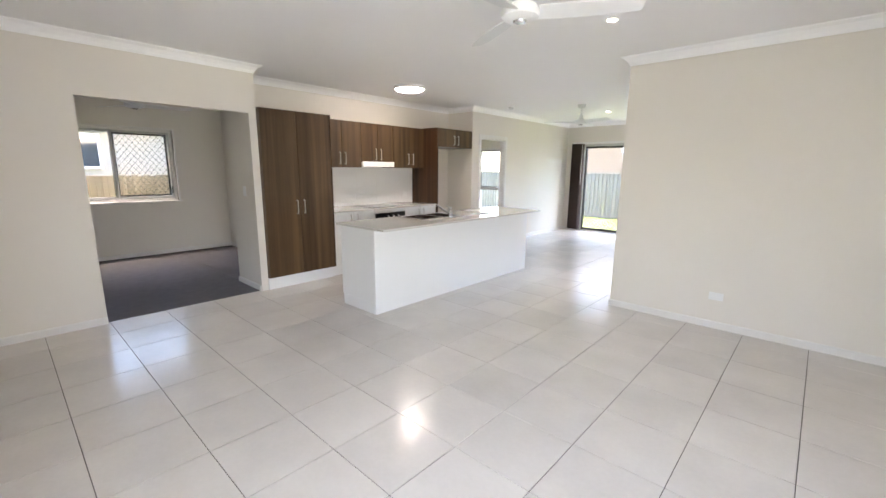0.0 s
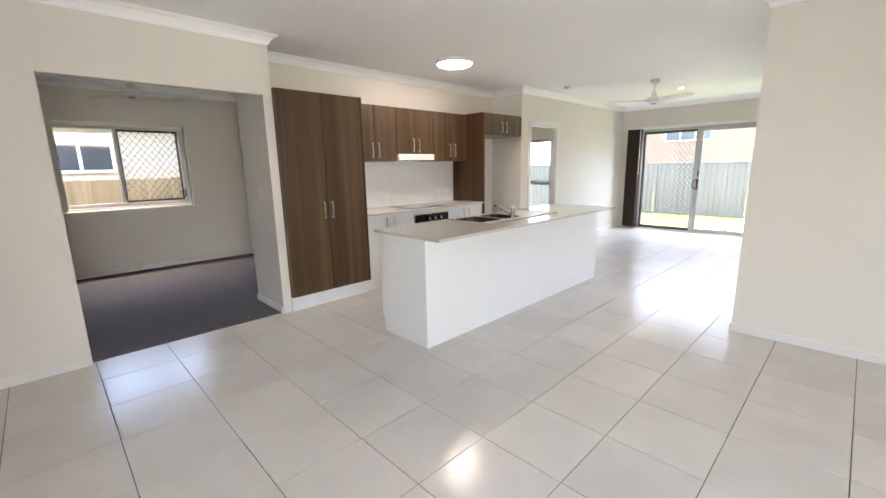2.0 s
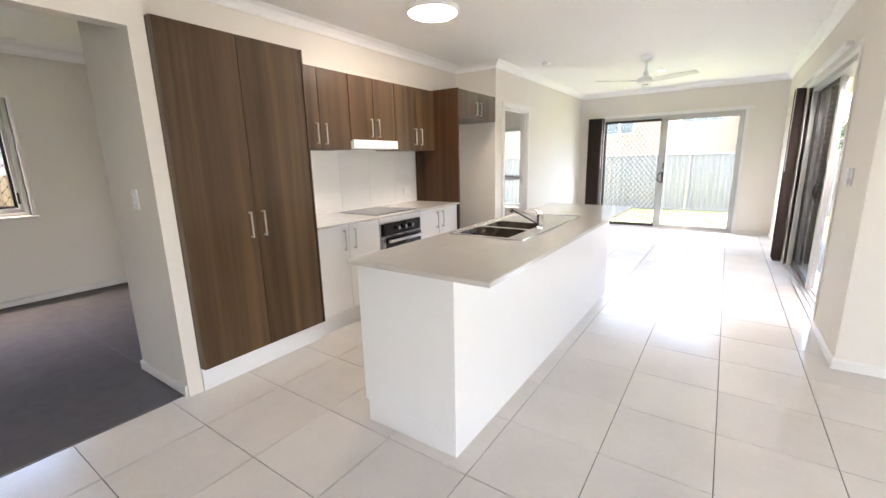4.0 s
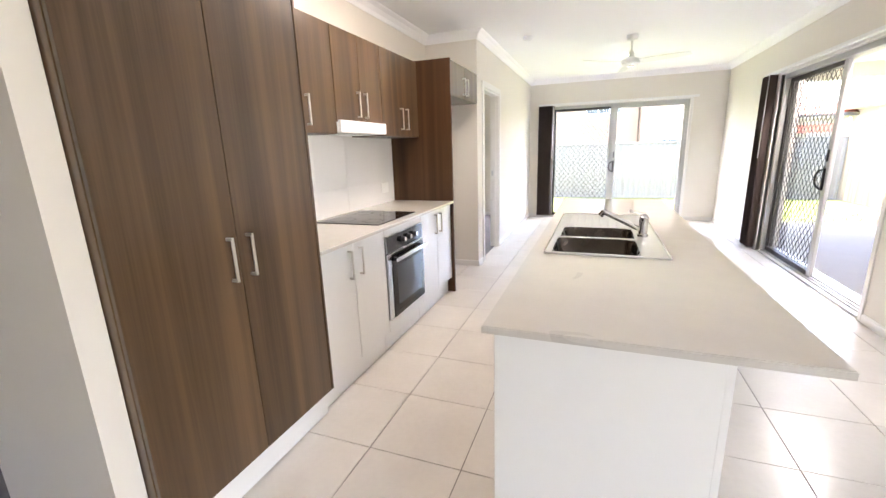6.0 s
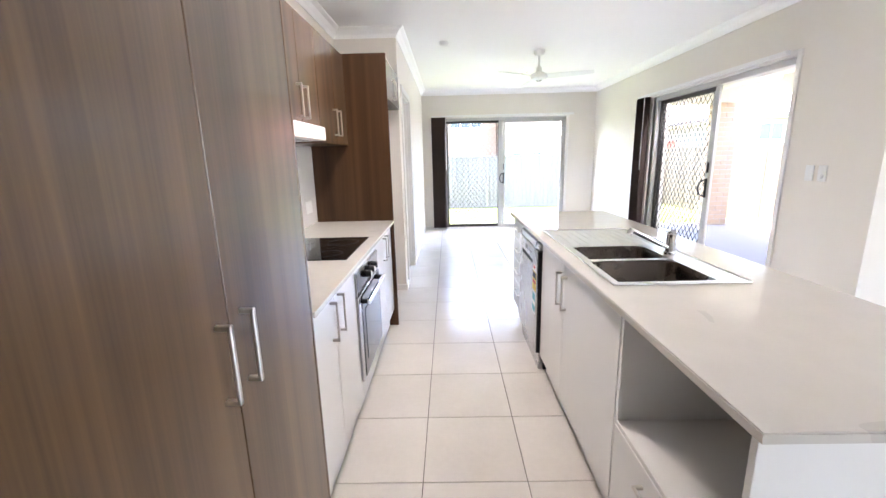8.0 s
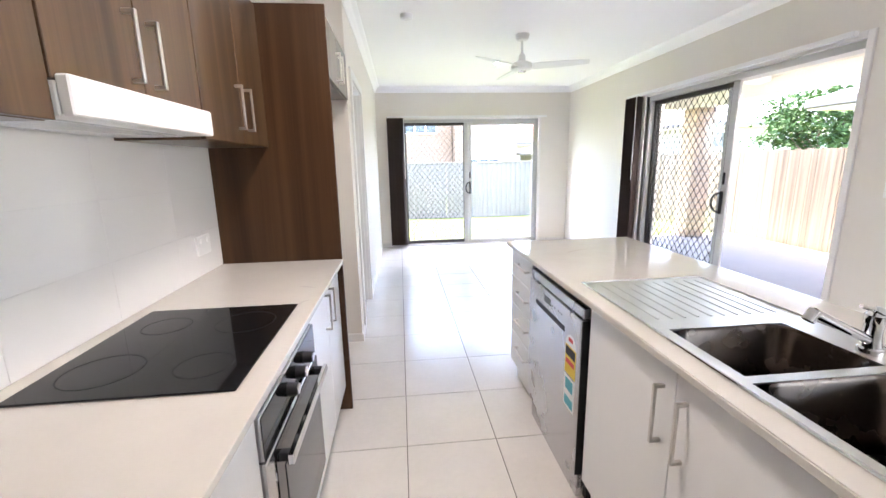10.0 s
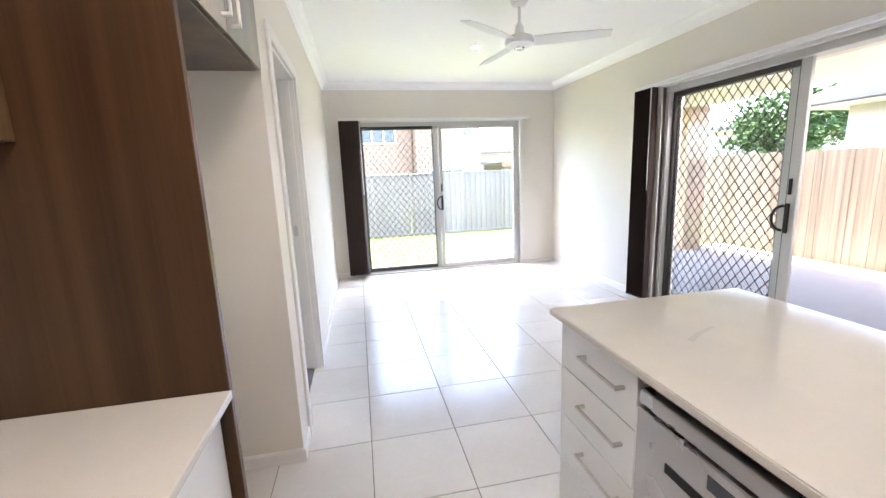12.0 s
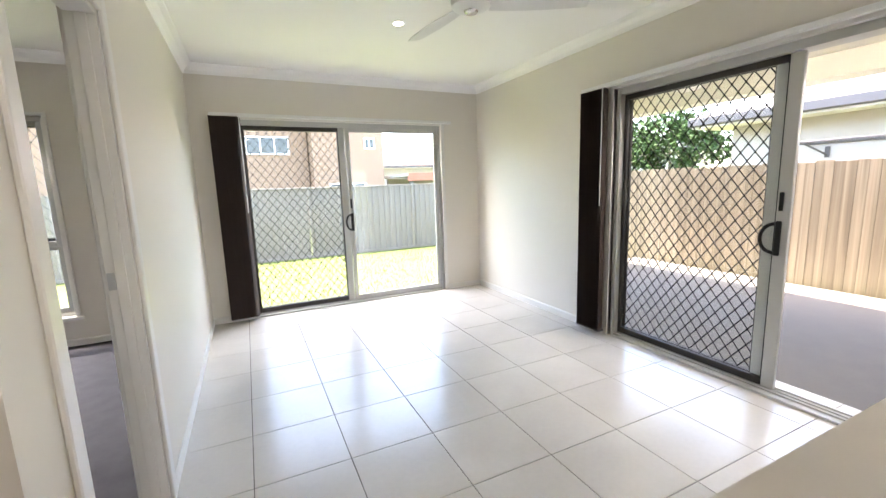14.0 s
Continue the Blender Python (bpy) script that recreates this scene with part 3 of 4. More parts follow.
part("strike_plate", bm, M_STEEL, t, "small steel strike plate")
leaf = part("door_leaf", box(XN - 0.90, XN - 0.105, 6.30, 6.335, 0.012, 2.03, 0.002), M_TRIM, t)
part("knob", lathe([(0.012, 0), (0.012, 0.02), (0.024, 0.03), (0.026, 0.045), (0.018, 0.058)], 0, 0, 0, 16), M_STEEL, leaf).matrix_basis = pose(XN - 0.84 + 4.73, 6.335 - 6.73, 0.98, -90, 0, 0)

# ---- kitchen ----


def bar_handle(parent, face, out, y0, z0, y1, z1):
    """A square-section bar pull, from one foot to the other."""
    bm = bmesh.new()
    p = 0.032 * out
    r = 0.0055
    for y, z in ((y0, z0), (y1, z1)):
        box(min(face, face + p), max(face, face + p), y - r, y + r, z - r, z + r, 0.0015, bm)
    x0, x1 = sorted((face + p - 0.009 * out, face + p))
    box(x0, x1, min(y0, y1) - r, max(y0, y1) + r, min(z0, z1) - r, max(z0, z1) + r, 0.002, bm)
    return part("handle", bm, M_HANDLE, parent, "brushed nickel bar handle")


def cabinet(name, label, x_back, x_face, y0, y1, z0, z1, fronts, mat, body_mat, kick=None, group=""):
    """A carcass with doors or drawers on its face. fronts: (y0, y1, z0, z1, handle from, handle to)."""
    out = 1 if x_face > x_back else -1
    t = thing(name, (x_back + x_face) / 2, (y0 + y1) / 2, 0 if kick else z0, label, "cabinet", group)
    xf = x_face - 0.018 * out
    part("body", box(min(x_back, xf - 0.002 * out), max(x_back, xf - 0.002 * out), y0 + 0.0015, y1 - 0.0015, z0, z1, 0.001), body_mat, t)
    for f in fronts:
        d = part("drawer" if len(f) > 6 else "door", box(min(xf, x_face), max(xf, x_face), f[0] + 0.0018, f[1] - 0.0018, f[2] + 0.0018, f[3] - 0.0018, 0.0015), mat, t)
        if f[4]:
            bar_handle(d, x_face, out, *f[4], *f[5])
    if kick:
        xk = x_face - 0.045 * out
        part("kickboard", box(min(x_back, xk), max(x_back, xk), y0 + 0.001, y1 - 0.001, 0.001, z0 - 0.001), kick, t, "white kickboard")
    return t


XF = -4.655
cabinet("pantry", "tall dark brown woodgrain two-door pantry with bar handles", XB + 0.003, XF, 2.205, 3.116, 0.148, 2.14,
        [(2.207, 2.652, 0.15, 2.138, (2.605, 0.918), (2.605, 1.075)), (2.652, 3.108, 0.15, 2.138, (2.697, 0.918), (2.697, 1.075))], M_WENGE, M_WENGE, M_WHITE)
part("side_panel", box(XB + 0.004, XF - 0.002, 3.1165, 3.1285, 0.148, 2.14, 0.001), M_WENGE, bpy.data.objects["pantry"])
cabinet("base_cabinet", "white laminate two-door base cabinet with bar handles", XB + 0.003, -4.685, 3.13, 3.83, 0.148, 0.878,
        [(3.132, 3.46, 0.15, 0.872, (3.405, 0.674), (3.405, 0.831)), (3.46, 3.829, 0.15, 0.872, (3.515, 0.674), (3.515, 0.831))], M_WHITE, M_WHITE, M_WHITE, "base cabinets under the benchtop")
cabinet("base_cabinet", "white laminate two-door base cabinet with bar handles", XB + 0.003, -4.685, 4.425, 5.132, 0.148, 0.878,
        [(4.427, 4.77, 0.15, 0.872, (4.718, 0.674), (4.718, 0.831)), (4.77, 5.131, 0.15, 0.872, (4.822, 0.674), (4.822, 0.831))], M_WHITE, M_WHITE, M_WHITE, "base cabinets under the benchtop")

# oven tower between the base cabinets
t = thing("oven", -4.98, 4.1275, 0, "built-in stainless and black glass electric oven with three knobs", "oven")
part("body", box(XB + 0.003, -4.71, 3.835, 4.42, 0.148, 0.876), M_WHITE, t)
part("filler_panel", box(-4.708, -4.685, 3.832, 4.423, 0.15, 0.232, 0.001), M_WHITE, t, "white panel below the oven")
part("filler_panel", box(-4.708, -4.685, 3.832, 4.423, 0.822, 0.874, 0.001), M_WHITE, t)
part("kickboard", box(XB + 0.003, -4.73, 3.832, 4.423, 0.001, 0.147), M_WHITE, t)
part("control_panel", box(-4.708, -4.676, 3.835, 4.42, 0.705, 0.82, 0.002), M_STEEL, t, "brushed steel control panel")
part("control_glass", box(-4.6755, -4.6735, 3.837, 4.418, 0.706, 0.819), M_BLACKGLASS, t)
for y in (4.06, 4.16, 4.26):
    k = part("knob", cyl((-4.6735, y, 0.765), (-4.645, y, 0.765), 0.021, 0.018, 20), M_BLACK, t)
    part("knob_cap", cyl((-4.645, y, 0.765), (-4.642, y, 0.765), 0.016, 0.016, 20), M_CHROME, k)
od = part("oven_door", box(-4.708, -4.672, 3.835, 4.42, 0.234, 0.698, 0.003), M_STEEL, t)
part("oven_glass", box(-4.6715, -4.669, 3.893, 4.419, 0.237, 0.694), M_BLACKGLASS, od, "black oven glass")
part("oven_window", box(-4.6685, -4.667, 3.955, 4.365, 0.31, 0.60), M_DARKWIN, od)
bm = box(-4.645, -4.628, 3.90, 4.40, 0.64, 0.668, 0.003)
for y in (3.925, 4.375):
    part("handle_post", box(-4.672, -4.645, y - 0.012, y + 0.012, 0.642, 0.666, 0.002), M_BLACK, od)
part("oven_handle", bm, M_CHROME, od)

bt = thing("kitchen_benchtop", -4.98, 4.12, 0.879, "off-white stone benchtop along the kitchen wall", "benchtop")
part("slab", box(XB + 0.002, -4.65, 3.131, 5.131, 0.879, 0.90, 0.003, seg=2), M_STONE, bt)
t = thing("cooktop", -4.955, 4.105, 0.9, "black ceramic glass cooktop set in the benchtop", "cooktop")
part("glass_top", box(-5.21, -4.715, 3.826, 4.405, 0.9005, 0.906, 0.002), M_BLACKGLASS, t)
for x, y, r in ((-5.08, 3.96, 0.09), (-5.08, 4.25, 0.07), (-4.84, 3.96, 0.07), (-4.84, 4.25, 0.09)):
    bm = bmesh.new()
    n = 40
    a = [bm.verts.new((x + r * math.cos(6.2832 * i / n), y + r * math.sin(6.2832 * i / n), 0.9064)) for i in range(n)]
    b = [bm.verts.new((x + (r - 0.003) * math.cos(6.2832 * i / n), y + (r - 0.003) * math.sin(6.2832 * i / n), 0.9064)) for i in range(n)]
    for i in range(n):
        bm.faces.new((a[i], a[(i + 1) % n], b[(i + 1) % n], b[i]))
    part("burner_ring", bm, M_BLACK, t)

# splashback of large glazed tiles
sp = thing("splashback", XB + 0.004, 4.12, 0.9, "white glazed tile splashback with fine joints", "splashback")
part("grout_bed", box(XB + 0.0005, XB + 0.004, 3.131, 5.131, 0.901, 1.50), M_SPLASH, sp)
ty = [3.131 + i * (5.131 - 3.131) / 5 for i in range(6)]
for i in range(5):
    for j in range(3):
        part("tile", box(XB + 0.004, XB + 0.0055, ty[i] + 0.0005, ty[i + 1] - 0.0005, 0.9015 + j * 0.2, 1.1005 + j * 0.2, 0.0004), M_SPLASH, sp)
t = thing("power_point", XB + 0.01, 4.94, 1.04, "white double power point on the splashback", "power point")
part("plate", box(XB + 0.0055, XB + 0.016, 4.878, 5.0, 0.995, 1.085, 0.002), M_PLASTIC, t)
part("switch", box(XB + 0.016, XB + 0.02, 4.9, 4.915, 1.05, 1.07), M_PLASTIC, t)
part("switch", box(XB + 0.016, XB + 0.02, 4.962, 4.977, 1.05, 1.07), M_PLASTIC, t)

# wall cabinets
XO = -4.975
G = "brown wall cabinets above the bench"
L = "brown woodgrain two-door wall cabinet with bar handles"
cabinet("wall_cabinet", L, XB + 0.003, XO, 3.13, 3.835, 1.487, 2.138, [(3.131, 3.50, 1.487, 2.137, (3.455, 1.535), (3.455, 1.695)), (3.50, 3.834, 1.487, 2.137, (3.545, 1.535), (3.545, 1.695))], M_WENGE, M_WENGE, None, G)
cabinet("wall_cabinet", L + " above the rangehood", XB + 0.003, XO, 3.837, 4.448, 1.565, 2.138, [(3.838, 4.143, 1.565, 2.137, (4.095, 1.607), (4.095, 1.765)), (4.143, 4.447, 1.565, 2.137, (4.19, 1.607), (4.19, 1.765))], M_WENGE, M_WENGE, None, G)
cabinet("wall_cabinet", L, XB + 0.003, XO, 4.45, 5.132, 1.487, 2.138, [(4.451, 4.812, 1.487, 2.137, (4.765, 1.548), (4.765, 1.712)), (4.812, 5.131, 1.487, 2.137, (4.867, 1.548), (4.867, 1.712))], M_WENGE, M_WENGE, None, G)
t = thing("rangehood", -5.14, 4.14, 1.497, "white slide-out rangehood under a wall cabinet", "rangehood")
part("body", box(XB + 0.012, -4.972, 3.84, 4.445, 1.497, 1.563, 0.003), M_PLASTIC, t)
part("front_rail", box(-4.971, -4.945, 3.84, 4.445, 1.497, 1.575, 0.004), M_PLASTIC, t)
part("filter", box(XB + 0.05, -5.02, 3.87, 4.41, 1.493, 1.497), M_STEEL, t)

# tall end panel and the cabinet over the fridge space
t = thing("end_panel", -4.99, 5.13, 0, "tall brown woodgrain panel beside the fridge recess, shade in its colour", "panel")
part("board", box(XB + 0.002, -4.657, 5.134, 5.156, 0.002, 2.145, 0.001), M_WENGE_SHADED, t)
part("edge_strip", box(-4.6568, -4.6555, 5.1345, 5.1555, 0.003, 2.144), M_WENGE_SHADED, t)
cabinet("fridge_cabinet", "brown woodgrain two-door cabinet above the fridge recess", XB + 0.003, -4.675, 5.16, 6.072, 1.843, 2.145,
        [(5.162, 5.612, 1.843, 2.144, (5.56, 1.885), (5.56, 2.03)), (5.612, 6.07, 1.843, 2.144, (5.664, 1.885), (5.664, 2.03))], M_WENGE, M_WENGE)

# ---- island ----
XI, XP = -3.645, -3.085
t = thing("island_cabinet", -3.35, 2.87, 0, "white laminate island end cabinet with an open microwave niche", "cabinet")
part("end_panel", box(XI, XP, 2.555, 2.573, 0.12, 0.878, 0.001), M_WHITE, t)
part("end_panel", box(XI + 0.02, XP, 2.555, 2.573, 0.001, 0.12, 0.001), M_WHITE, t)
part("side_panel", box(XI + 0.002, XP - 0.02, 3.145, 3.162, 0.12, 0.878, 0.001), M_WHITE, t)
part("niche_back", box(-3.16, -3.145, 2.575, 3.144, 0.475, 0.876), M_WHITE, t)
part("shelf", box(XI + 0.002, -3.161, 2.575, 3.144, 0.462, 0.48, 0.001), M_WHITE, t)
part("body", box(XI + 0.02, -3.161, 2.575, 3.144, 0.12, 0.461), M_WHITE, t)
dr = part("drawer", box(XI, XI + 0.018, 2.575, 3.16, 0.125, 0.46, 0.0015), M_WHITE, t)
bar_handle(dr, XI, -1, 2.775, 0.40, 2.935, 0.40)
part("kickboard", box(XI + 0.045, -3.15, 2.575, 3.16, 0.001, 0.119), M_WHITE, t)
cabinet("sink_cabinet", "white laminate two-door cabinet under the sink", XP - 0.02, XI, 3.164, 4.318, 0.12, 0.70,
        [(3.166, 3.835, 0.125, 0.872, (3.79, 0.636), (3.79, 0.80)), (3.835, 4.317, 0.125, 0.872, (3.88, 0.636), (3.88, 0.80))], M_WHITE, M_WHITE, M_WHITE)
dz = [0.125, 0.335, 0.52, 0.70, 0.872]
cabinet("drawer_cabinet", "white laminate four-drawer cabinet with bar handles", XP - 0.02, XI, 4.988, 5.40, 0.12, 0.876,
        [(4.99, 5.398, dz[i], dz[i + 1], (5.045, h), (5.24, h), 1) for i, h in enumerate((0.27, 0.45, 0.627, 0.80))], M_WHITE, M_WHITE, M_WHITE)
t = thing("island_back_panel", -3.075, 3.98, 0, "plain white laminate panel on the living side of the island", "panel")
part("panel", box(XP, XP + 0.018, 2.555, 5.40, 0.001, 0.878, 0.001), M_WHITE, t)

# benchtop with the sink cut-out
t = thing("island_benchtop", -3.27, 3.98, 0.879, "long off-white stone island benchtop with a rounded overhang", "benchtop")
bx0, bx1, by0, by1 = -3.672, -2.872, 2.515, 5.44
cx0, cx1, cy0, cy1 = -3.59, -3.16, 3.36, 4.40
bm = bmesh.new()
for z, flip in ((0.90, 1), (0.879, -1)):
    o = [bm.verts.new(v) for v in ((bx0, by0, z), (bx1, by0, z), (bx1, by1, z), (bx0, by1, z))]
    i = [bm.verts.new(v) for v in ((cx0, cy0, z), (cx1, cy0, z), (cx1, cy1, z), (cx0, cy1, z))]
    for k in range(4):
        f = (o[k], o[(k + 1) % 4], i[(k + 1) % 4], i[k])
        bm.faces.new(f if flip > 0 else f[::-1])
    if flip > 0:
        up_o, up_i = o, i
for k in range(4):
    bm.faces.new((o[k], o[(k + 1) % 4], up_o[(k + 1) % 4], up_o[k]))
    bm.faces.new((i[(k + 1) % 4], i[k], up_i[k], up_i[(k + 1) % 4]))
bmesh.ops.recalc_face_normals(bm, faces=bm.faces)
bmesh.ops.bevel(bm, geom=[e for e in bm.edges if all(v in up_o for v in e.verts)], offset=0.003, segments=2, affect="EDGES")
part("slab", bm, M_STONE, t)


def bowl(x0, x1, y0, y1, z, depth, r, floor_in=0.02):
    """An open pressed bowl with round corners."""
    bm = bmesh.new()

    def ring(inset, zz, rr):
        out = []
        for cx, cy, a0 in ((x1 - inset - rr, y1 - inset - rr, 0), (x0 + inset + rr, y1 - inset - rr, 90), (x0 + inset + rr, y0 + inset + rr, 180), (x1 - inset - rr, y0 + inset + rr, 270)):
            for k in range(6):
                a = radians(a0 + 18 * k)
                out.append(bm.verts.new((cx + rr * math.cos(a), cy + rr * math.sin(a), zz)))
        return out
    rs = [ring(0, z, r), ring(0.006, z - 0.01, r - 0.004), ring(0.014, z - depth + 0.03, r - 0.01), ring(0.045, z - depth, r - 0.02)]
    for a, b in zip(rs, rs[1:]):
        for k in range(24):
            bm.faces.new((a[k], b[k], b[(k + 1) % 24], a[(k + 1) % 24]))
    bm.faces.new(rs[-1])
    for f in bm.faces:
        f.smooth = True
    return bm


t = thing("sink", -3.375, 3.88, 0.9, "stainless steel double bowl sink with a ribbed drainer", "sink")
sx0, sx1, sy0, sy1 = -3.605, -3.095, 3.345, 4.488
b1 = (-3.575, -3.205, 3.375, 3.695)
b2 = (-3.565, -3.205, 3.725, 3.995)
bm = bmesh.new()
zt = 0.906
for x0, x1, y0, y1 in ((sx0, b1[0], sy0, 4.02), (b1[1], sx1, sy0, 4.02), (b1[0], b1[1], sy0, b1[2]), (b1[0], b1[1], b1[3], b2[2]), (b1[0], b2[0], b2[2], b2[3]), (b1[0], b1[1], b2[3], 4.02)):
    box(x0, x1, y0, y1, 0.9, zt, 0, bm)
bmesh.ops.remove_doubles(bm, verts=bm.verts, dist=1e-5)
part("rim", bm, M_SINK, t)
bm = bmesh.new()
for a, b in (((sx0, sy0), (sx1, sy0)), ((sx1, sy0), (sx1, sy1)), ((sx1, sy1), (sx0, sy1)), ((sx0, sy1), (sx0, sy0))):
    cyl((*a, 0.905), (*b, 0.905), 0.0045, n=8, bm=bm)
part("rolled_edge", bm, M_CHROME, t)
part("bowl", bowl(*b1, 0.905, 0.17, 0.07), M_BOWL_DARKENED, t)
part("bowl", bowl(*b2, 0.905, 0.15, 0.06), M_BOWL_DARKENED, t)
for b in (b1, b2):
    part("waste", cyl(((b[0] + b[1]) / 2, (b[2] + b[3]) / 2, 0.905 - (0.169 if b is b1 else 0.149)), ((b[0] + b[1]) / 2, (b[2] + b[3]) / 2, 0.909 - (0.169 if b is b1 else 0.149)), 0.045, 0.042, 24), M_CHROME, t)
dt = part("drainer", box(sx0, sx1, 4.021, sy1, 0.9, 0.9045), M_SINK, t)
for i in range(10):
    x = -3.545 + i * 0.0445
    smooth(part("rib", cyl((x, 4.075, 0.9026), (x, 4.448, 0.9026), 0.0048, n=10), M_SINK, dt))
t = thing("mixer_tap", -3.165, 3.79, 0.906, "chrome single-lever mixer tap on the sink", "tap")
smooth(part("base", lathe([(0.027, 0), (0.026, 0.012), (0.021, 0.016), (0.021, 0.075), (0.023, 0.078), (0.023, 0.10), (0.015, 0.108)], -3.165, 3.79, 0.906), M_CHROME, t))
bm = cyl((-3.175, 3.79, 0.94), (-3.36, 3.775, 1.03), 0.0125, 0.011, 14)
cyl((-3.357, 3.775, 1.034), (-3.374, 3.774, 1.01), 0.0135, n=14, bm=bm)
smooth(part("spout", bm, M_CHROME, t))
bm = cyl((-3.165, 3.79, 1.008), (-3.155, 3.79, 1.02), 0.02, 0.012, 16)
cyl((-3.165, 3.79, 1.016), (-3.235, 3.775, 1.038), 0.006, 0.005, 10, bm)
smooth(part("lever", bm, M_CHROME, t))

# dishwasher
t = thing("dishwasher", -3.40, 4.66, 0, "stainless steel dishwasher with energy rating stickers", "dishwasher")
xd = -3.668
part("body", box(-3.628, -3.11, 4.352, 4.955, 0.02, 0.848), M_STEEL, t)
# black blocks stand in for the shade in the gaps round the machine
part("gap_shade_block", box(-3.62, -3.11, 4.32, 4.35, 0.02, 0.876), M_BLACK, t, "black block for the shade in the gap beside the machine")
part("gap_shade_block", box(-3.64, -3.11, 4.352, 4.985, 0.85, 0.877), M_BLACK, t, "black block for the shade in the gap above the machine")
part("top_edge", box(-3.662, -3.63, 4.338, 4.962, 0.806, 0.848, 0.006, seg=2), M_STEEL, t)
dd = part("door", box(xd, -3.63, 4.342, 4.962, 0.13, 0.80, 0.004), M_STEEL, t)
part("door_edge", box(xd + 0.004, -3.632, 4.338, 4.3415, 0.13, 0.798), M_BLACK, dd, "black side of the door")
part("kickboard", box(-3.645, -3.60, 4.36, 4.95, 0.002, 0.12, 0.002), M_STEEL, t)
part("grip_slot", box(xd - 0.0015, xd + 0.01, 4.495, 4.856, 0.692, 0.716), M_BLACK, dd, "black recessed grip slot")
part("display", box(xd - 0.0015, xd + 0.01, 4.662, 4.742, 0.744, 0.776), M_DARKWIN, dd)
for y in (4.635, 4.61, 4.57, 4.55, 4.53):
    part("button", box(xd - 0.0012, xd, y - 0.004, y + 0.004, 0.752, 0.76), M_FASCIA, dd)
st = part("energy_sticker", box(xd - 0.001, xd, 4.375, 4.475, 0.53, 0.655), M_YELLOW, dd, "yellow and red energy rating sticker")
bm = bmesh.new()
c = bm.verts.new((xd - 0.0012, 4.425, 0.655))
arc = [bm.verts.new((xd - 0.0012, 4.425 + 0.05 * math.cos(math.pi * i / 12), 0.655 + 0.05 * math.sin(math.pi * i / 12))) for i in range(13)]
for i in range(12):
    bm.faces.new((c, arc[i], arc[i + 1]))
r = bmesh.ops.extrude_face_region(bm, geom=bm.faces[:])
bmesh.ops.translate(bm, vec=(0.001, 0, 0), verts=[v for v in r["geom"] if isinstance(v, bmesh.types.BMVert)])
part("sticker_dome", bm, M_PAPER, st)
part("sticker_bar", box(xd - 0.002, xd - 0.001, 4.38, 4.47, 0.61, 0.648), M_BLACK, st)
part("sticker_bar", box(xd - 0.002, xd - 0.001, 4.385, 4.465, 0.575, 0.595), M_RED, st)
part("sticker_bar", box(xd - 0.002, xd - 0.001, 4.405, 4.445, 0.675, 0.692), M_RED, st)
s2 = part("water_sticker", box(xd - 0.001, xd, 4.375, 4.475, 0.38, 0.52), M_PAPER, dd, "white and teal water rating sticker")
part("sticker_bar", box(xd - 0.002, xd - 0.001, 4.39, 4.46, 0.46, 0.51), M_TEAL, s2)
part("sticker_bar", box(xd - 0.002, xd - 0.001, 4.385, 4.465, 0.39, 0.43), M_TEAL, s2)
# ---- fittings ----


def ceiling_fan(x, y, drop, turn, label):
    """A three-blade ceiling fan, hung from the ceiling."""
    t = thing("ceiling_fan", 0, 0, 0, label, "ceiling fan", "white ceiling fans")
    z = -drop
    smooth(part("canopy", lathe([(0.022, -0.06), (0.05, -0.052), (0.062, -0.03), (0.066, 0)], 0, 0, 0), M_FAN, t))
    smooth(part("downrod", cyl((0, 0, -0.05), (0, 0, z + 0.10), 0.012, n=14), M_FAN, t))
    smooth(part("motor", lathe([(0.018, 0.12), (0.03, 0.10), (0.034, 0.055), (0.055, 0.045), (0.092, 0.03), (0.105, 0.005), (0.10, -0.022), (0.075, -0.034), (0.04, -0.04)][::-1], 0, 0, z), M_FAN, t))
    smooth(part("cap", lathe([(0.03, -0.052), (0.036, -0.047), (0.038, -0.04)], 0, 0, z), M_CHROME, t, "small chrome cap"))
    for i in range(3):
        bm = bmesh.new()
        rows = []
        for j in range(9):
            s = j / 8
            r = 0.10 + s * 0.52
            w = 0.052 + 0.012 * math.sin(math.pi * min(1, s * 1.2)) - 0.012 * max(0, s - 0.9) * 10
            tilt = 0.016 * (1 - 0.4 * s)
            rows.append([(r, -w, tilt), (r, -w, tilt - 0.006), (r, w, -tilt - 0.006), (r, w, -tilt)])
        vs = [[bm.verts.new((a, b, c + z + 0.002)) for a, b, c in row] for row in rows]
        for a, b in zip(vs, vs[1:]):
            for k in range(4):
                bm.faces.new((a[k], a[(k + 1) % 4], b[(k + 1) % 4], b[k]))
        bm.faces.new(vs[0])
        bm.faces.new(vs[-1][::-1])
        bmesh.ops.rotate(bm, cent=(0, 0, 0), matrix=Matrix.Rotation(radians(turn + 120 * i), 3, "Z"), verts=bm.verts)
        bmesh.ops.recalc_face_normals(bm, faces=bm.faces)
        part("blade", bm, M_FAN, t)
    t.matrix_world = pose(x, y, CEIL)
    return t


ceiling_fan(-3.11, 7.09, 0.29, -23, "white three-blade ceiling fan above the dining area")
ceiling_fan(-1.215, 2.14, 0.28, 30, "white three-blade ceiling fan in the living area")
ceiling_fan(-6.25, 1.39, 0.365, 85, "white three-blade ceiling fan in the carpeted room")


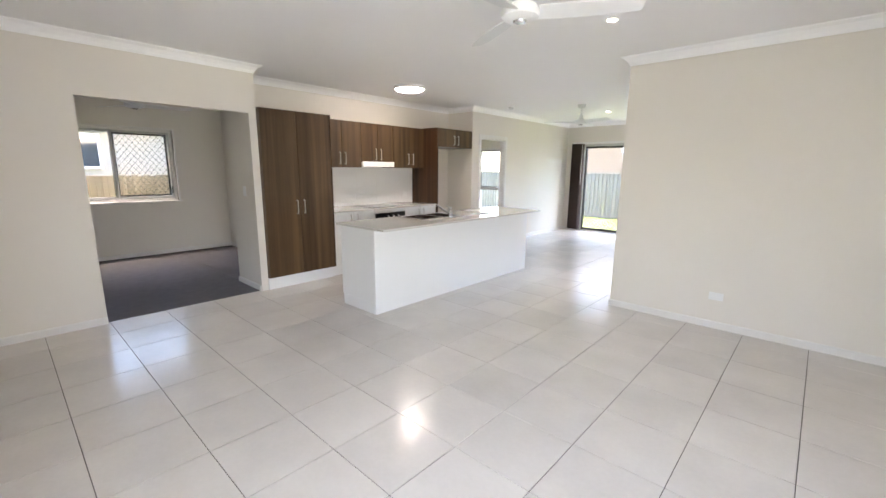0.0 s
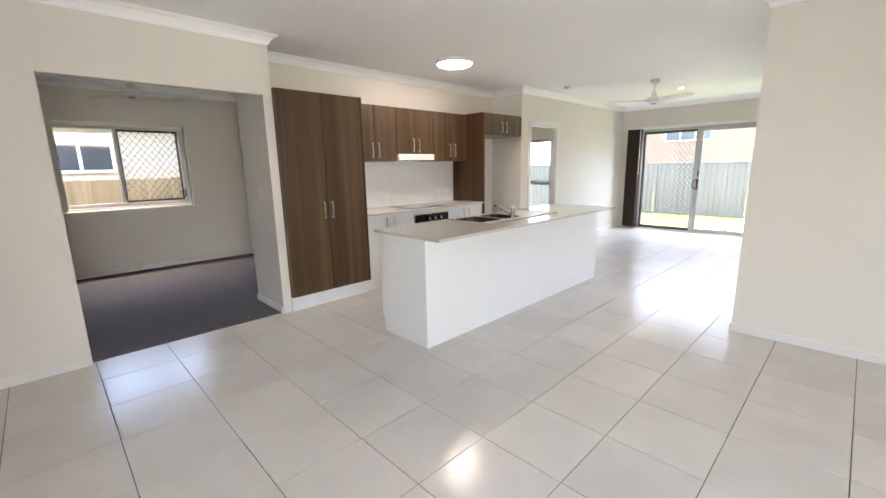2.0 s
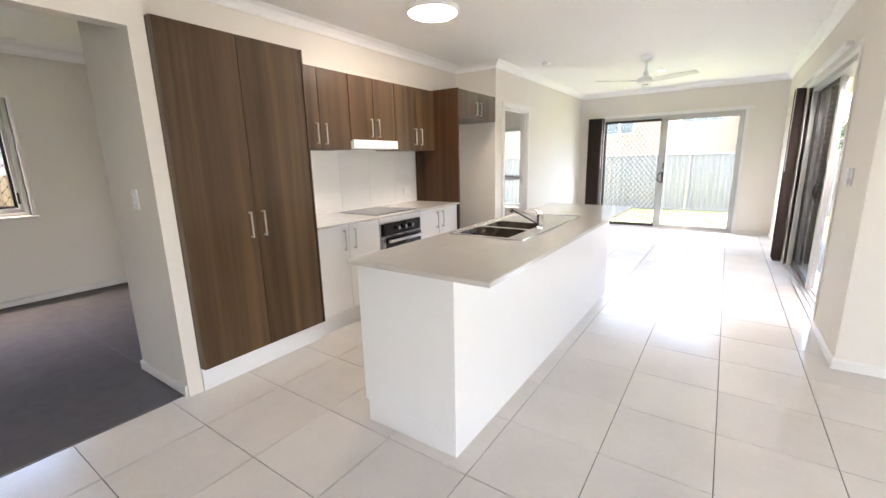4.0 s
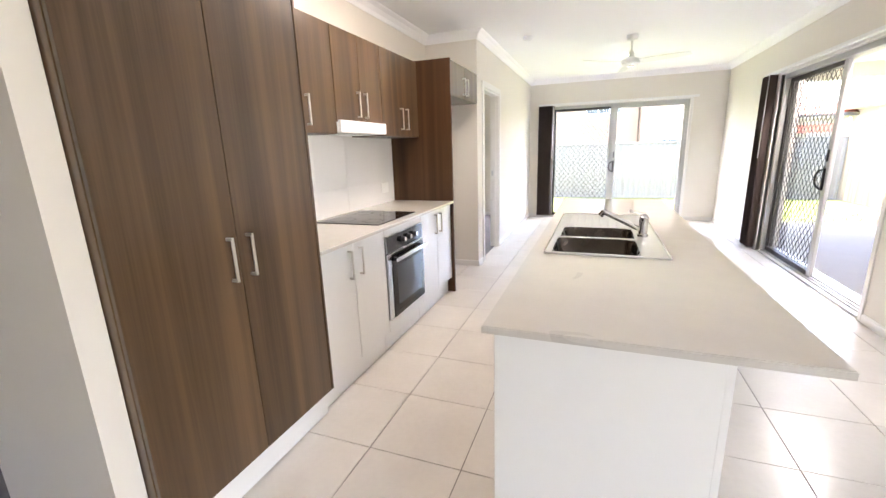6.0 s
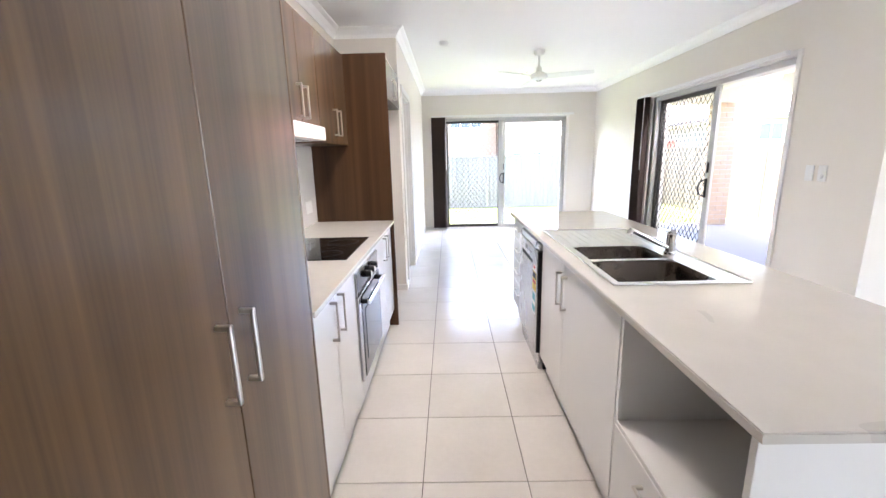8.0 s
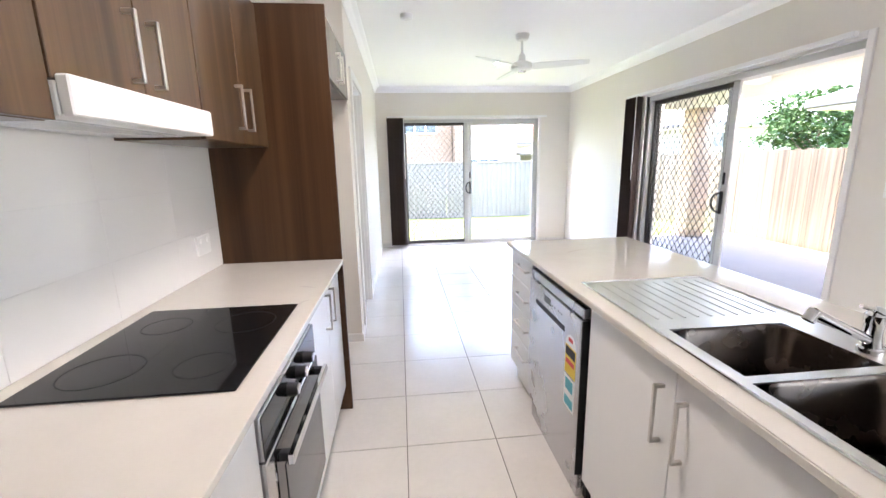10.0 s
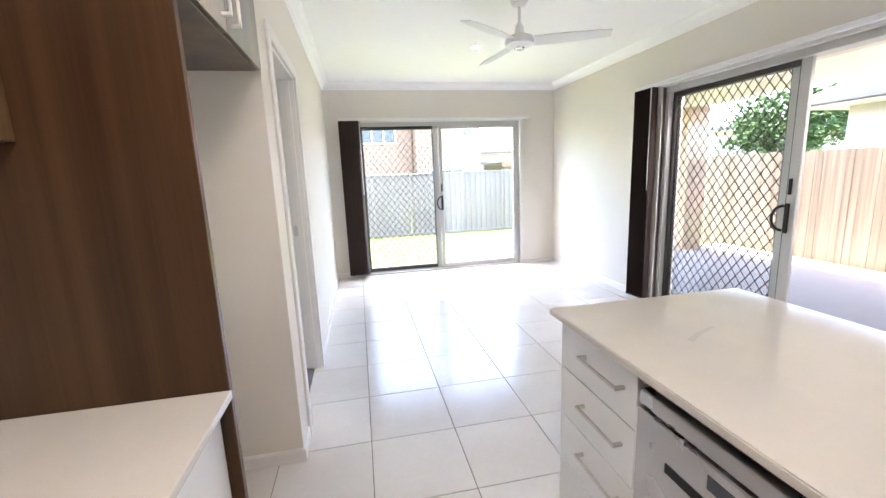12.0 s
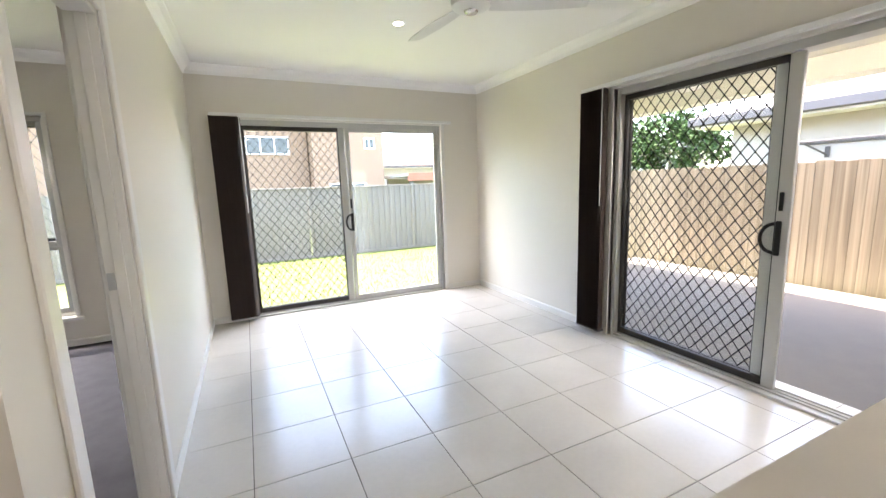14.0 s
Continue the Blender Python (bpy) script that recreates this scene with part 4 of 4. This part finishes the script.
def downlight(x, y, on=True):
    t = thing("downlight", x, y, CEIL, "small recessed round ceiling downlight, lit", "downlight", "ceiling downlights")
    smooth(part("trim_ring", lathe([(0.035, -0.004), (0.046, -0.005), (0.05, -0.002), (0.05, 0)], x, y, CEIL), M_PLASTIC, t))
    part("lens", cyl((x, y, CEIL - 0.0055), (x, y, CEIL - 0.0042), 0.034, n=24), M_LED, t, "glowing lens")


for x, y in ((-3.09, 8.22), (-1.215, 3.392), (0.3, 1.2)):
    downlight(x, y)

t = thing("oyster_light", -4.255, 4.14, CEIL, "round opal glass ceiling light, lit warm white", "ceiling light")
smooth(part("base", lathe([(0.192, -0.03), (0.198, -0.04), (0.206, -0.04), (0.212, -0.025), (0.212, 0)], -4.255, 4.14, CEIL), M_PLASTIC, t))
smooth(part("shade", lathe([(0.02, -0.070), (0.08, -0.067), (0.135, -0.060), (0.172, -0.050), (0.19, -0.038)], -4.255, 4.14, CEIL, 32), M_LAMP, t, "glowing opal glass dome"))
t = thing("smoke_detector", -4.225, 6.61, CEIL, "small round white smoke alarm on the ceiling", "smoke alarm")
smooth(part("base", lathe([(0.045, -0.03), (0.05, -0.024), (0.054, 0)], -4.225, 6.61, CEIL, 24), M_PLASTIC, t))
part("vent_ring", lathe([(0.03, -0.036), (0.036, -0.03)], -4.225, 6.61, CEIL, 24), M_PLASTIC, t)


def plate(name, category, label, place, u, z, w, h, keys):
    t = thing(name, *place(u, 0, z), label, category)
    part("plate", ubox(place, u - w / 2, u + w / 2, -0.009, -0.001, z - h / 2, z + h / 2, 0.003), M_PLASTIC, t)
    for du, dz, kw, kh in keys:
        part("switch", ubox(place, u + du - kw / 2, u + du + kw / 2, -0.013, -0.009, z + dz - kh / 2, z + dz + kh / 2, 0.001), M_PLASTIC, t)
    return t


def north_living(u, w, z):
    return (u, YR + w, z)


def jamb_side(u, w, z):
    return (u, 2.12 + w, z)


plate("power_point", "power point", "white double power point low on the living room wall", north_living, -0.487, 0.312, 0.117, 0.074, [(-0.035, 0.018, 0.012, 0.016), (0.035, 0.018, 0.012, 0.016), (-0.03, -0.012, 0.02, 0.02), (0.03, -0.012, 0.02, 0.02)])
plate("light_switch", "light switch", "white wall switch plate beside the patio door", east, 5.08, 1.20, 0.074, 0.117, [(0, 0.02, 0.014, 0.02), (0, -0.02, 0.014, 0.02)])
t = plate("fan_controller", "fan controller", "white fan speed control beside the light switch", east, 4.97, 1.20, 0.074, 0.117, [(0, 0.035, 0.014, 0.018)])
part("dial", cyl((XR - 0.009, 4.97, 1.18), (XR - 0.026, 4.97, 1.18), 0.02, 0.017, 20), M_PLASTIC, t)
plate("light_switch", "light switch", "white wall switch on the side of the pantry wall", jamb_side, -4.98, 1.19, 0.074, 0.117, [(0, 0.02, 0.014, 0.02), (0, -0.015, 0.014, 0.02)])


def vertical_blind(place, u_stack0, u_stack1, u_end, z_top, label, out):
    """A track with fabric slats drawn together at one end, turned square to the wall."""
    t = thing("vertical_blind", *place((u_stack0 + u_stack1) / 2, -0.06, 0.03), label, "vertical blind")
    part("headrail", ubox(place, min(u_stack0, u_end), max(u_stack0, u_end), -0.085, -0.045, z_top - 0.032, z_top, 0.003), M_PLASTIC, t, "white aluminium headrail")
    n = 15
    rnd = random.Random(3)
    for i in range(n):
        u = u_stack0 + (u_stack1 - u_stack0) * (i + 0.5) / n
        lean = 0.034 + rnd.uniform(-0.006, 0.006)
        bm = bmesh.new()
        row = []
        for k in range(5):
            s = k / 4
            bow = 0.004 * math.sin(math.pi * s)
            row.append((u + lean * (s - 0.5) + bow, -0.112 + 0.089 * s))
        fr = [[bm.verts.new(place(a + d, b, z)) for a, b in row] for d in (0, 0.0012) for z in (0.045, z_top - 0.034)]
        for k in range(4):
            bm.faces.new((fr[0][k], fr[0][k + 1], fr[1][k + 1], fr[1][k]))
            bm.faces.new((fr[2][k + 1], fr[2][k], fr[3][k], fr[3][k + 1]))
        for e in (0, 4):
            bm.faces.new((fr[0][e], fr[1][e], fr[3][e], fr[2][e]))
        bmesh.ops.recalc_face_normals(bm, faces=bm.faces)
        s = part("slat", bm, M_BLIND, t)
        part("bottom_weight", ubox(place, u - 0.002, u + 0.004, -0.108, -0.028, 0.032, 0.05), M_FASCIA, s)
    bm = cyl(place(u_stack0, -0.108, 0.04), place(u_stack1, -0.108, 0.04), 0.0022, n=6)
    cyl(place(u_stack0, -0.03, 0.04), place(u_stack1, -0.03, 0.04), 0.0022, n=6, bm=bm)
    part("bottom_chain", bm, M_PLASTIC, t, "white bead chain")
    near = u_stack1 if abs(u_stack1 - u_end) < abs(u_stack0 - u_end) else u_stack0
    part("wand", cyl(place(near, -0.118, z_top - 0.04), place(near, -0.12, 1.15), 0.004, n=8), M_PLASTIC, t, "thin white control wand")


vertical_blind(north, -4.50, -4.24, -1.88, 2.135, "dark chocolate vertical blind drawn aside at the lawn door", 1)
vertical_blind(east, 7.93, 7.66, 5.38, 2.135, "dark chocolate vertical blind drawn aside at the patio door", 1)

# ---- outside ----
GZ = -0.14
gm = bmesh.new()
bmesh.ops.create_grid(gm, x_segments=8, y_segments=8, size=400, matrix=Matrix.Translation((0, 0, GZ)))
tagged(part("ground", gm, M_GRASS), "green mown lawn reaching into the distance", "lawn", kind="structure")
tagged(part("pavement_patio", box(XR + 0.22, 2.02, YR + 0.22, 10.25, -0.3, -0.07, 0.01), M_CONCRETE), "pale concrete patio slab", "patio", kind="structure")
tagged(part("pavement_side", box(XE + 0.22, 3.4, -6, YR + 0.22, -0.3, -0.08, 0.01), M_CONCRETE), "pale concrete side path", "path", kind="structure")

# patio roof, beam, pillar
t = thing("patio_roof", -0.2, 7.4, 2.32, "cream painted patio roof on a brick pillar", "patio roof", kind="structure")
part("soffit", box(XR + 0.22, 1.13, YR + 0.22, 10.35, 2.46, 2.50), M_SOFFIT, t)
part("beam", box(0.80, 1.10, YR + 0.22, 10.2, 2.24, 2.46, 0.004), M_SOFFIT, t)
part("beam", box(XR + 0.22, 0.80, 9.93, 10.2, 2.24, 2.46, 0.004), M_SOFFIT, t)
part("roof_sheet", box(XR - 0.1, 1.17, YR + 0.1, 10.4, 2.66, 2.70), M_ROOF, t)
part("fascia", box(1.13, 1.17, YR + 0.22, 10.4, 2.46, 2.66), M_FASCIA, t)
part("fascia", box(XR + 0.22, 1.13, 10.36, 10.4, 2.46, 2.66), M_FASCIA, t)
# unseen house roof, its eave overhang added to keep sun off the floor
bm = box(XM - 1.0, XR + 0.3, YR + 0.5, YF + 0.8, 2.71, 2.78)
box(XM - 1.0, XE + 0.7, YH - 0.8, YR + 0.5, 2.71, 2.78, 0, bm)
tagged(part("roof", bm, M_ROOF), "unseen grey metal house roof, eaves added to block the sun", "roof", kind="structure")
part("eave_lining", box(XM - 0.9, XR, YF + 0.22, YF + 0.8, 2.46, 2.49), M_SOFFIT, bpy.data.objects["roof"])
part("eave_lining", box(XM - 0.85, XM - 0.22, YH, YF + 0.2, 2.46, 2.49), M_SOFFIT, bpy.data.objects["roof"])
t = thing("patio_light", 0.62, 8.45, 2.46, "round white ceiling light under the patio roof", "ceiling light")
smooth(part("base", lathe([(0.13, -0.07), (0.15, -0.05), (0.155, 0)], 0.62, 8.45, 2.46), M_PLASTIC, t))
part("diffuser", lathe([(0.06, -0.09), (0.12, -0.071)], 0.62, 8.45, 2.46), M_TRIM, t)


def steel_fence(y, x0, x1, z0, z1):
    t = thing("steel_fence", (x0 + x1) / 2, y, z0, "pale grey ribbed steel fence along the lawn", "fence")
    x = x0
    pitch = 0.135
    while x < x1 - 0.1:
        bm = bmesh.new()
        prof = []
        xx = x
        while xx < x + 2.36 - 0.01:
            for dx, dy in ((0, 0), (0.035, 0), (0.05, -0.03), (0.085, -0.03), (0.10, 0)):
                if xx + dx <= x + 2.36:
                    prof.append((xx + dx, y + dy))
            xx += pitch
        lo = [bm.verts.new((a, b, z0 + 0.02)) for a, b in prof]
        hi = [bm.verts.new((a, b, z1 - 0.02)) for a, b in prof]
        for k in range(len(prof) - 1):
            bm.faces.new((lo[k], lo[k + 1], hi[k + 1], hi[k]))
        part("fence_panel", bm, M_STEELFENCE, t)
        bm = box(x, x + 2.36, y - 0.045, y + 0.02, z1 - 0.03, z1, 0.003)
        part("fence_rail", bm, M_STEELFENCE, t)
        part("fence_rail", box(x, x + 2.36, y - 0.045, y + 0.02, z0, z0 + 0.05, 0.003), M_STEELFENCE, t)
        part("fence_post", box(x + 2.36, x + 2.40, y - 0.045, y + 0.02, z0, z1, 0.003), M_STEELFENCE, t)
        x += 2.40


steel_fence(14.45, -12.6, 6.6, GZ, 1.40)


def paling_fence(name, place, u0, u1, z0, z1, label, wide=0.1):
    """Upright sawn palings, a little uneven, on two rails with posts behind."""
    c = place((u0 + u1) / 2, 0, z0)
    t = thing(name, *c, label, "fence")
    rnd = random.Random(11)
    u = u0
    for zr in (z0 + 0.35, z1 - 0.3):
        part("fence_rail", ubox(place, u0, u1, 0.022, 0.06, zr, zr + 0.07), M_PALING, t)
    while u < u1:
        w = wide * rnd.uniform(0.88, 1.08)
        p = part("paling", ubox(place, u + 0.0008, u + w - 0.0008, 0.0 + rnd.uniform(-0.004, 0.004), 0.016, z0 + 0.01, z1 + rnd.uniform(-0.012, 0.012), 0.002), M_PALING, t)
        u += w
    u = u0 + 0.5
    while u < u1:
        part("fence_post", ubox(place, u, u + 0.09, 0.062, 0.15, z0, z1 - 0.05), M_PALING, t)
        u += 2.4


paling_fence("timber_fence", lambda u, w, z: (2.18 + w, u, z), 4.0, 14.4, GZ, 1.50, "weathered tan timber paling fence beside the patio")
paling_fence("timber_fence", lambda u, w, z: (-9.9 - w, u, z), -3.0, 6.0, GZ, 1.30, "sunlit timber paling fence outside the carpeted room window")


def house(name, label, x0, x1, y0, y1, z1, mat, eave, roof_mat, roof_h):
    """A plain rendered house with overhanging hipped roof, fascia and gutter."""
    t = thing(name, (x0 + x1) / 2, (y0 + y1) / 2, GZ, label, "house")
    part("wall", box(x0, x1, y0, y1, GZ, z1), mat, t)
    e = eave
    part("soffit", box(x0 - e, x1 + e, y0 - e, y1 + e, z1, z1 + 0.03), M_SOFFIT, t)
    bm = bmesh.new()
    box(x0 - e - 0.06, x1 + e + 0.06, y0 - e - 0.06, y1 + e + 0.06, z1 + 0.03, z1 + 0.19, 0.02, bm)
    part("fascia", bm, M_FASCIA, t)
    bm = bmesh.new()
    a = [bm.verts.new(v) for v in ((x0 - e, y0 - e, z1 + 0.19), (x1 + e, y0 - e, z1 + 0.19), (x1 + e, y1 + e, z1 + 0.19), (x0 - e, y1 + e, z1 + 0.19))]
    m = min(x1 - x0, y1 - y0) / 2
    if x1 - x0 > y1 - y0:
        r = [bm.verts.new((x0 + m, (y0 + y1) / 2, z1 + roof_h)), bm.verts.new((x1 - m, (y0 + y1) / 2, z1 + roof_h))]
        for f in ((a[0], a[1], r[1], r[0]), (a[1], a[2], r[1]), (a[2], a[3], r[0], r[1]), (a[3], a[0], r[0])):
            bm.faces.new(f)
    else:
        r = [bm.verts.new(((x0 + x1) / 2, y0 + m, z1 + roof_h)), bm.verts.new(((x0 + x1) / 2, y1 - m, z1 + roof_h))]
        for f in ((a[0], a[1], r[0]), (a[1], a[2], r[1], r[0]), (a[2], a[3], r[1]), (a[3], a[0], r[0], r[1])):
            bm.faces.new(f)
    part("roof", bm, roof_mat, t)
    return t


def house_window(t, place, u0, u1, z0, z1, lights=2):
    bm = bmesh.new()
    ubox(place, u0, u1, -0.03, 0.02, z1 - 0.05, z1, 0, bm)
    ubox(place, u0, u1, -0.05, 0.02, z0, z0 + 0.05, 0, bm)
    for i in range(lights + 1):
        u = u0 + (u1 - u0 - 0.05) * i / lights
        ubox(place, u, u + 0.05, -0.03, 0.02, z0 + 0.05, z1 - 0.05, 0, bm)
    w = part("window", bm, M_PAPER, t)
    for i in range(lights):
        a = u0 + (u1 - u0 - 0.05) * i / lights + 0.05
        b = u0 + (u1 - u0 - 0.05) * (i + 1) / lights
        part("pane", ubox(place, a, b, -0.01, -0.004, z0 + 0.05, z1 - 0.05), M_DARKWIN, w)


h1 = house("neighbour_house", "cream rendered single-storey house with a grey gutter behind the timber fence", 3.6, 12, 0.5, 9.6, 2.20, M_CREAM, 0.45, M_ROOF, 2.0)
t = thing("clothesline_bracket", 3.58, 8.25, 1.62, "grey fold-out wall bracket on the neighbouring house", "bracket")
bm = box(3.575, 3.598, 8.22, 8.28, 1.58, 1.74, 0.004)
box(3.0, 3.575, 8.485, 8.51, 1.78, 1.81, 0.003, bm)
box(3.0, 3.03, 7.0, 8.485, 1.78, 1.81, 0.003, bm)
box(3.575, 3.598, 7.0, 8.51, 1.78, 1.81, 0.003, bm)
cyl((3.57, 8.25, 1.62), (3.3, 8.42, 1.79), 0.014, n=8, bm=bm)
part("arm", bm, M_FASCIA, t)
h2 = house("neighbour_house", "tan rendered two-storey house with upper windows beyond the steel fence", -14, -1.8, 23.0, 31, 5.2, M_RENDER, 0.6, M_ROOF, 2.2)
house_window(h2, lambda u, w, z: (u, 23.0 + w, z), -4.1, -2.5, 2.75, 3.45, 3)
house_window(h2, lambda u, w, z: (u, 23.0 + w, z), -8.0, -6.0, 2.4, 3.5, 3)
h3 = house("neighbour_house", "tan rendered house with a small square window beyond the steel fence", -1.75, 1.1, 22.0, 30, 5.0, M_RENDER, 0.5, M_ROOF, 1.6)
house_window(h3, lambda u, w, z: (u, 22.0 + w, z), 0.3, 0.75, 2.9, 3.35, 2)
house_window(h3, lambda u, w, z: (u, 22.0 + w, z), -1.2, 0.3, 0.9, 1.55, 3)
t = thing("carport", 3.0, 21.5, GZ, "low carport with a brown roof edge beside the tan house", "carport")
part("roof", box(1.4, 5.5, 20.0, 24.5, 1.72, 1.82), M_ROOF, t)
part("fascia", box(1.4, 5.5, 19.95, 19.99, 1.55, 1.84), M_PIPE, t)
for x in (1.5, 5.3):
    part("post", box(x, x + 0.12, 20.0, 20.12, GZ, 1.72), M_FASCIA, t)
part("garage_door", box(2.0, 5.0, 24.3, 24.45, GZ, 1.7), M_CREAM, t)
h4 = house("neighbour_house", "pale brick single-storey house seen from the carpeted room", -19, -11.2, -4.5, 7.0, 2.35, M_SIDING, 0.5, M_ROOF, 1.8)
house_window(h4, lambda u, w, z: (-11.2 + w * -1, u, z), 0.68, 1.72, 1.42, 2.15, 2)
h5 = house("neighbour_house", "pale house with a red tiled roof far behind the patio", 2.5, 7.5, 27.0, 34, 2.3, M_CREAM, 0.5, M_PIPE, 1.8)
h6 = house("neighbour_house", "pale yellow house with one window, far behind the patio", 7.6, 17, 19.0, 27, 2.6, M_CREAM, 0.5, M_ROOF, 1.9)
house_window(h6, lambda u, w, z: (u, 19.0 + w, z), 8.2, 9.2, 1.75, 2.45, 2)


def tree(x, y, height, spread, seed, label):
    """Trunk, limbs and a crown of many small leaves in uneven clumps."""
    rnd = random.Random(seed)
    t = thing("tree", x, y, GZ, label, "tree")
    bm = bmesh.new()
    top = Vector((x, y, GZ + height * 0.5))
    cyl((x, y, GZ - 0.1), top, 0.11, 0.07, 10, bm)
    tips = []
    for i in range(9):
        a = 6.2832 * i / 9 + rnd.uniform(-0.3, 0.3)
        s = spread * rnd.uniform(0.45, 0.95)
        tip = Vector((x + s * math.cos(a), y + s * math.sin(a), GZ + height * rnd.uniform(0.6, 0.98)))
        cyl(top - Vector((0, 0, rnd.uniform(0, 0.4))), tip, 0.045, 0.012, 6, bm)
        tips.append(tip)
    part("trunk", bm, M_BARK, t)
    tips.append(top + Vector((0, 0, height * 0.42)))
    verts, faces = [], []
    for tip in tips:
        for k in range(22):
            c = tip + Vector((rnd.gauss(0, 0.32), rnd.gauss(0, 0.32), rnd.gauss(0, 0.25)))
            for q in range(32):
                p = c + Vector((rnd.gauss(0, 0.12), rnd.gauss(0, 0.12), rnd.gauss(0, 0.1)))
                a = Vector((rnd.uniform(-1, 1), rnd.uniform(-1, 1), rnd.uniform(-0.6, 0.6))).normalized() * 0.075
                b = a.cross(Vector((rnd.uniform(-1, 1), rnd.uniform(-1, 1), rnd.uniform(-1, 1)))).normalized() * 0.034
                n = len(verts)
                verts += [p - a, p + b, p + a, p - b]
                faces.append((n, n + 1, n + 2, n + 3))
    me = bpy.data.meshes.new("crown")
    me.from_pydata([tuple(v - Vector((x, y, GZ))) for v in verts], [], faces)
    me.materials.append(M_LEAF)
    ob = new("crown", me)
    ob.parent = t


tree(7.0, 13.2, 3.0, 1.3, 5, "leafy green tree behind the timber fence")
tree(0.5, 26.0, 2.6, 1.2, 9, "green shrub tree beyond the steel fence")

# short grass near the lawn door
rnd = random.Random(21)
verts, faces = [], []
for i in range(9000):
    x, y = rnd.uniform(-6.5, 1.5), 10.15 + (14.3 - 10.15) * rnd.random()
    if x > XR and y < 10.3:
        continue
    h, a = rnd.uniform(0.02, 0.05), rnd.uniform(0, 3.1416)
    c, s = 0.006 * math.cos(a), 0.006 * math.sin(a)
    n = len(verts)
    verts += [(x - c, y - s, GZ), (x + c, y + s, GZ), (x + rnd.gauss(0, 0.012), y + rnd.gauss(0, 0.012), GZ + h)]
    faces.append((n, n + 1, n + 2))
me = bpy.data.meshes.new("grass")
me.from_pydata(verts, [], faces)
me.materials.append(M_GRASS)
tagged(new("grass", me), "short green grass blades on the lawn", "grass", kind="stuff")

# ---- pieces: brick pillar, floor tiles ----
t = thing("brick_pillar", 0.95, 9.95, -0.07, "cream and tan brick pillar holding the patio roof", "pillar", kind="structure")
part("mortar_core", box(0.95 - 0.166, 0.95 + 0.166, 9.95 - 0.166, 9.95 + 0.166, -0.07, 2.24), M_MORTAR, t)
bm = box(-0.115, 0.115, -0.055, 0.055, 0, 0.076, 0.003)
brick = bpy.data.meshes.new("brick")
bm.to_mesh(brick)
bm.free()
brick.materials.append(M_BRICK)
for c in range(27):
    z = 0.004 + c * 0.0853
    if z + 0.076 > 2.31:
        break
    flip = 1 if c % 2 else -1
    for k in range(4):
        ob = new("brick", brick)
        ob.parent = t
        ob.matrix_basis = pose(0, 0, 0, 0, 0, 90 * k) @ pose(0.06 * flip, 0.12, z)

P, GX, GY = 0.456, -3.89, 3.86
bm = box(-P / 2 + 0.0020, P / 2 - 0.0020, -P / 2 + 0.0020, P / 2 - 0.0020, -0.006, 0.0, 0.0012)
tile_mesh = bpy.data.meshes.new("tile")
bm.to_mesh(tile_mesh)
bm.free()
tile_mesh.materials.append(M_TILE)
XT0, X1, Y0, Y1 = XW - 0.04, XE + 0.05, YH, YF + 0.03
X0 = XB
rest = bmesh.new()
made = 0
i0, j0 = math.floor((X0 - GX) / P), math.floor((Y0 - GY) / P)


def indoors(x0, x1, y0, y1):
    """Whether a cell of the tile grid lies on the floor, out of the walls' reach."""
    cx, cy = (x0 + x1) / 2, (y0 + y1) / 2
    if cx > XR + 0.25 and cy > YR + 0.3:
        return False
    if cy < -2.7 and cx < -1.1:
        return False
    return True


for j in range(j0, math.ceil((Y1 - GY) / P)):
    for i in range(i0, math.ceil((X1 - GX) / P)):
        x0, x1, y0, y1 = GX + i * P, GX + (i + 1) * P, GY + j * P, GY + (j + 1) * P
        if not indoors(x0, x1, y0, y1):
            continue
        X0 = XB if 2.2 < (y0 + y1) / 2 < 6.1 else XT0
        if x1 <= X0:
            continue
        whole = x0 >= X0 and x1 <= X1 and y1 <= Y1 and y0 >= Y0
        under = -3.5 < x0 and x1 < -3.1 and 2.7 < y0 and y1 < 5.3
        if whole and not under and y0 > -0.5 and made < 300 and not (x0 > 0.3 and y0 < 0.6):
            ob = new("tile", tile_mesh)
            ob.parent = floor
            ob.location = ((x0 + x1) / 2, (y0 + y1) / 2, 0)
            made += 1
        else:
            a, b = max(x0 + 0.0020, X0), min(x1 - 0.0020, X1)
            c, d = max(y0 + 0.0020, Y0), min(y1 - 0.0020, Y1)
            if b - a > 0.01 and d - c > 0.01:
                box(a, b, c, d, -0.006, 0.0, 0, rest)
ob = part("edge_tiles", rest, M_TILE, floor)
tagged(ob, "cut edge tiles along the walls", kind="stuff")
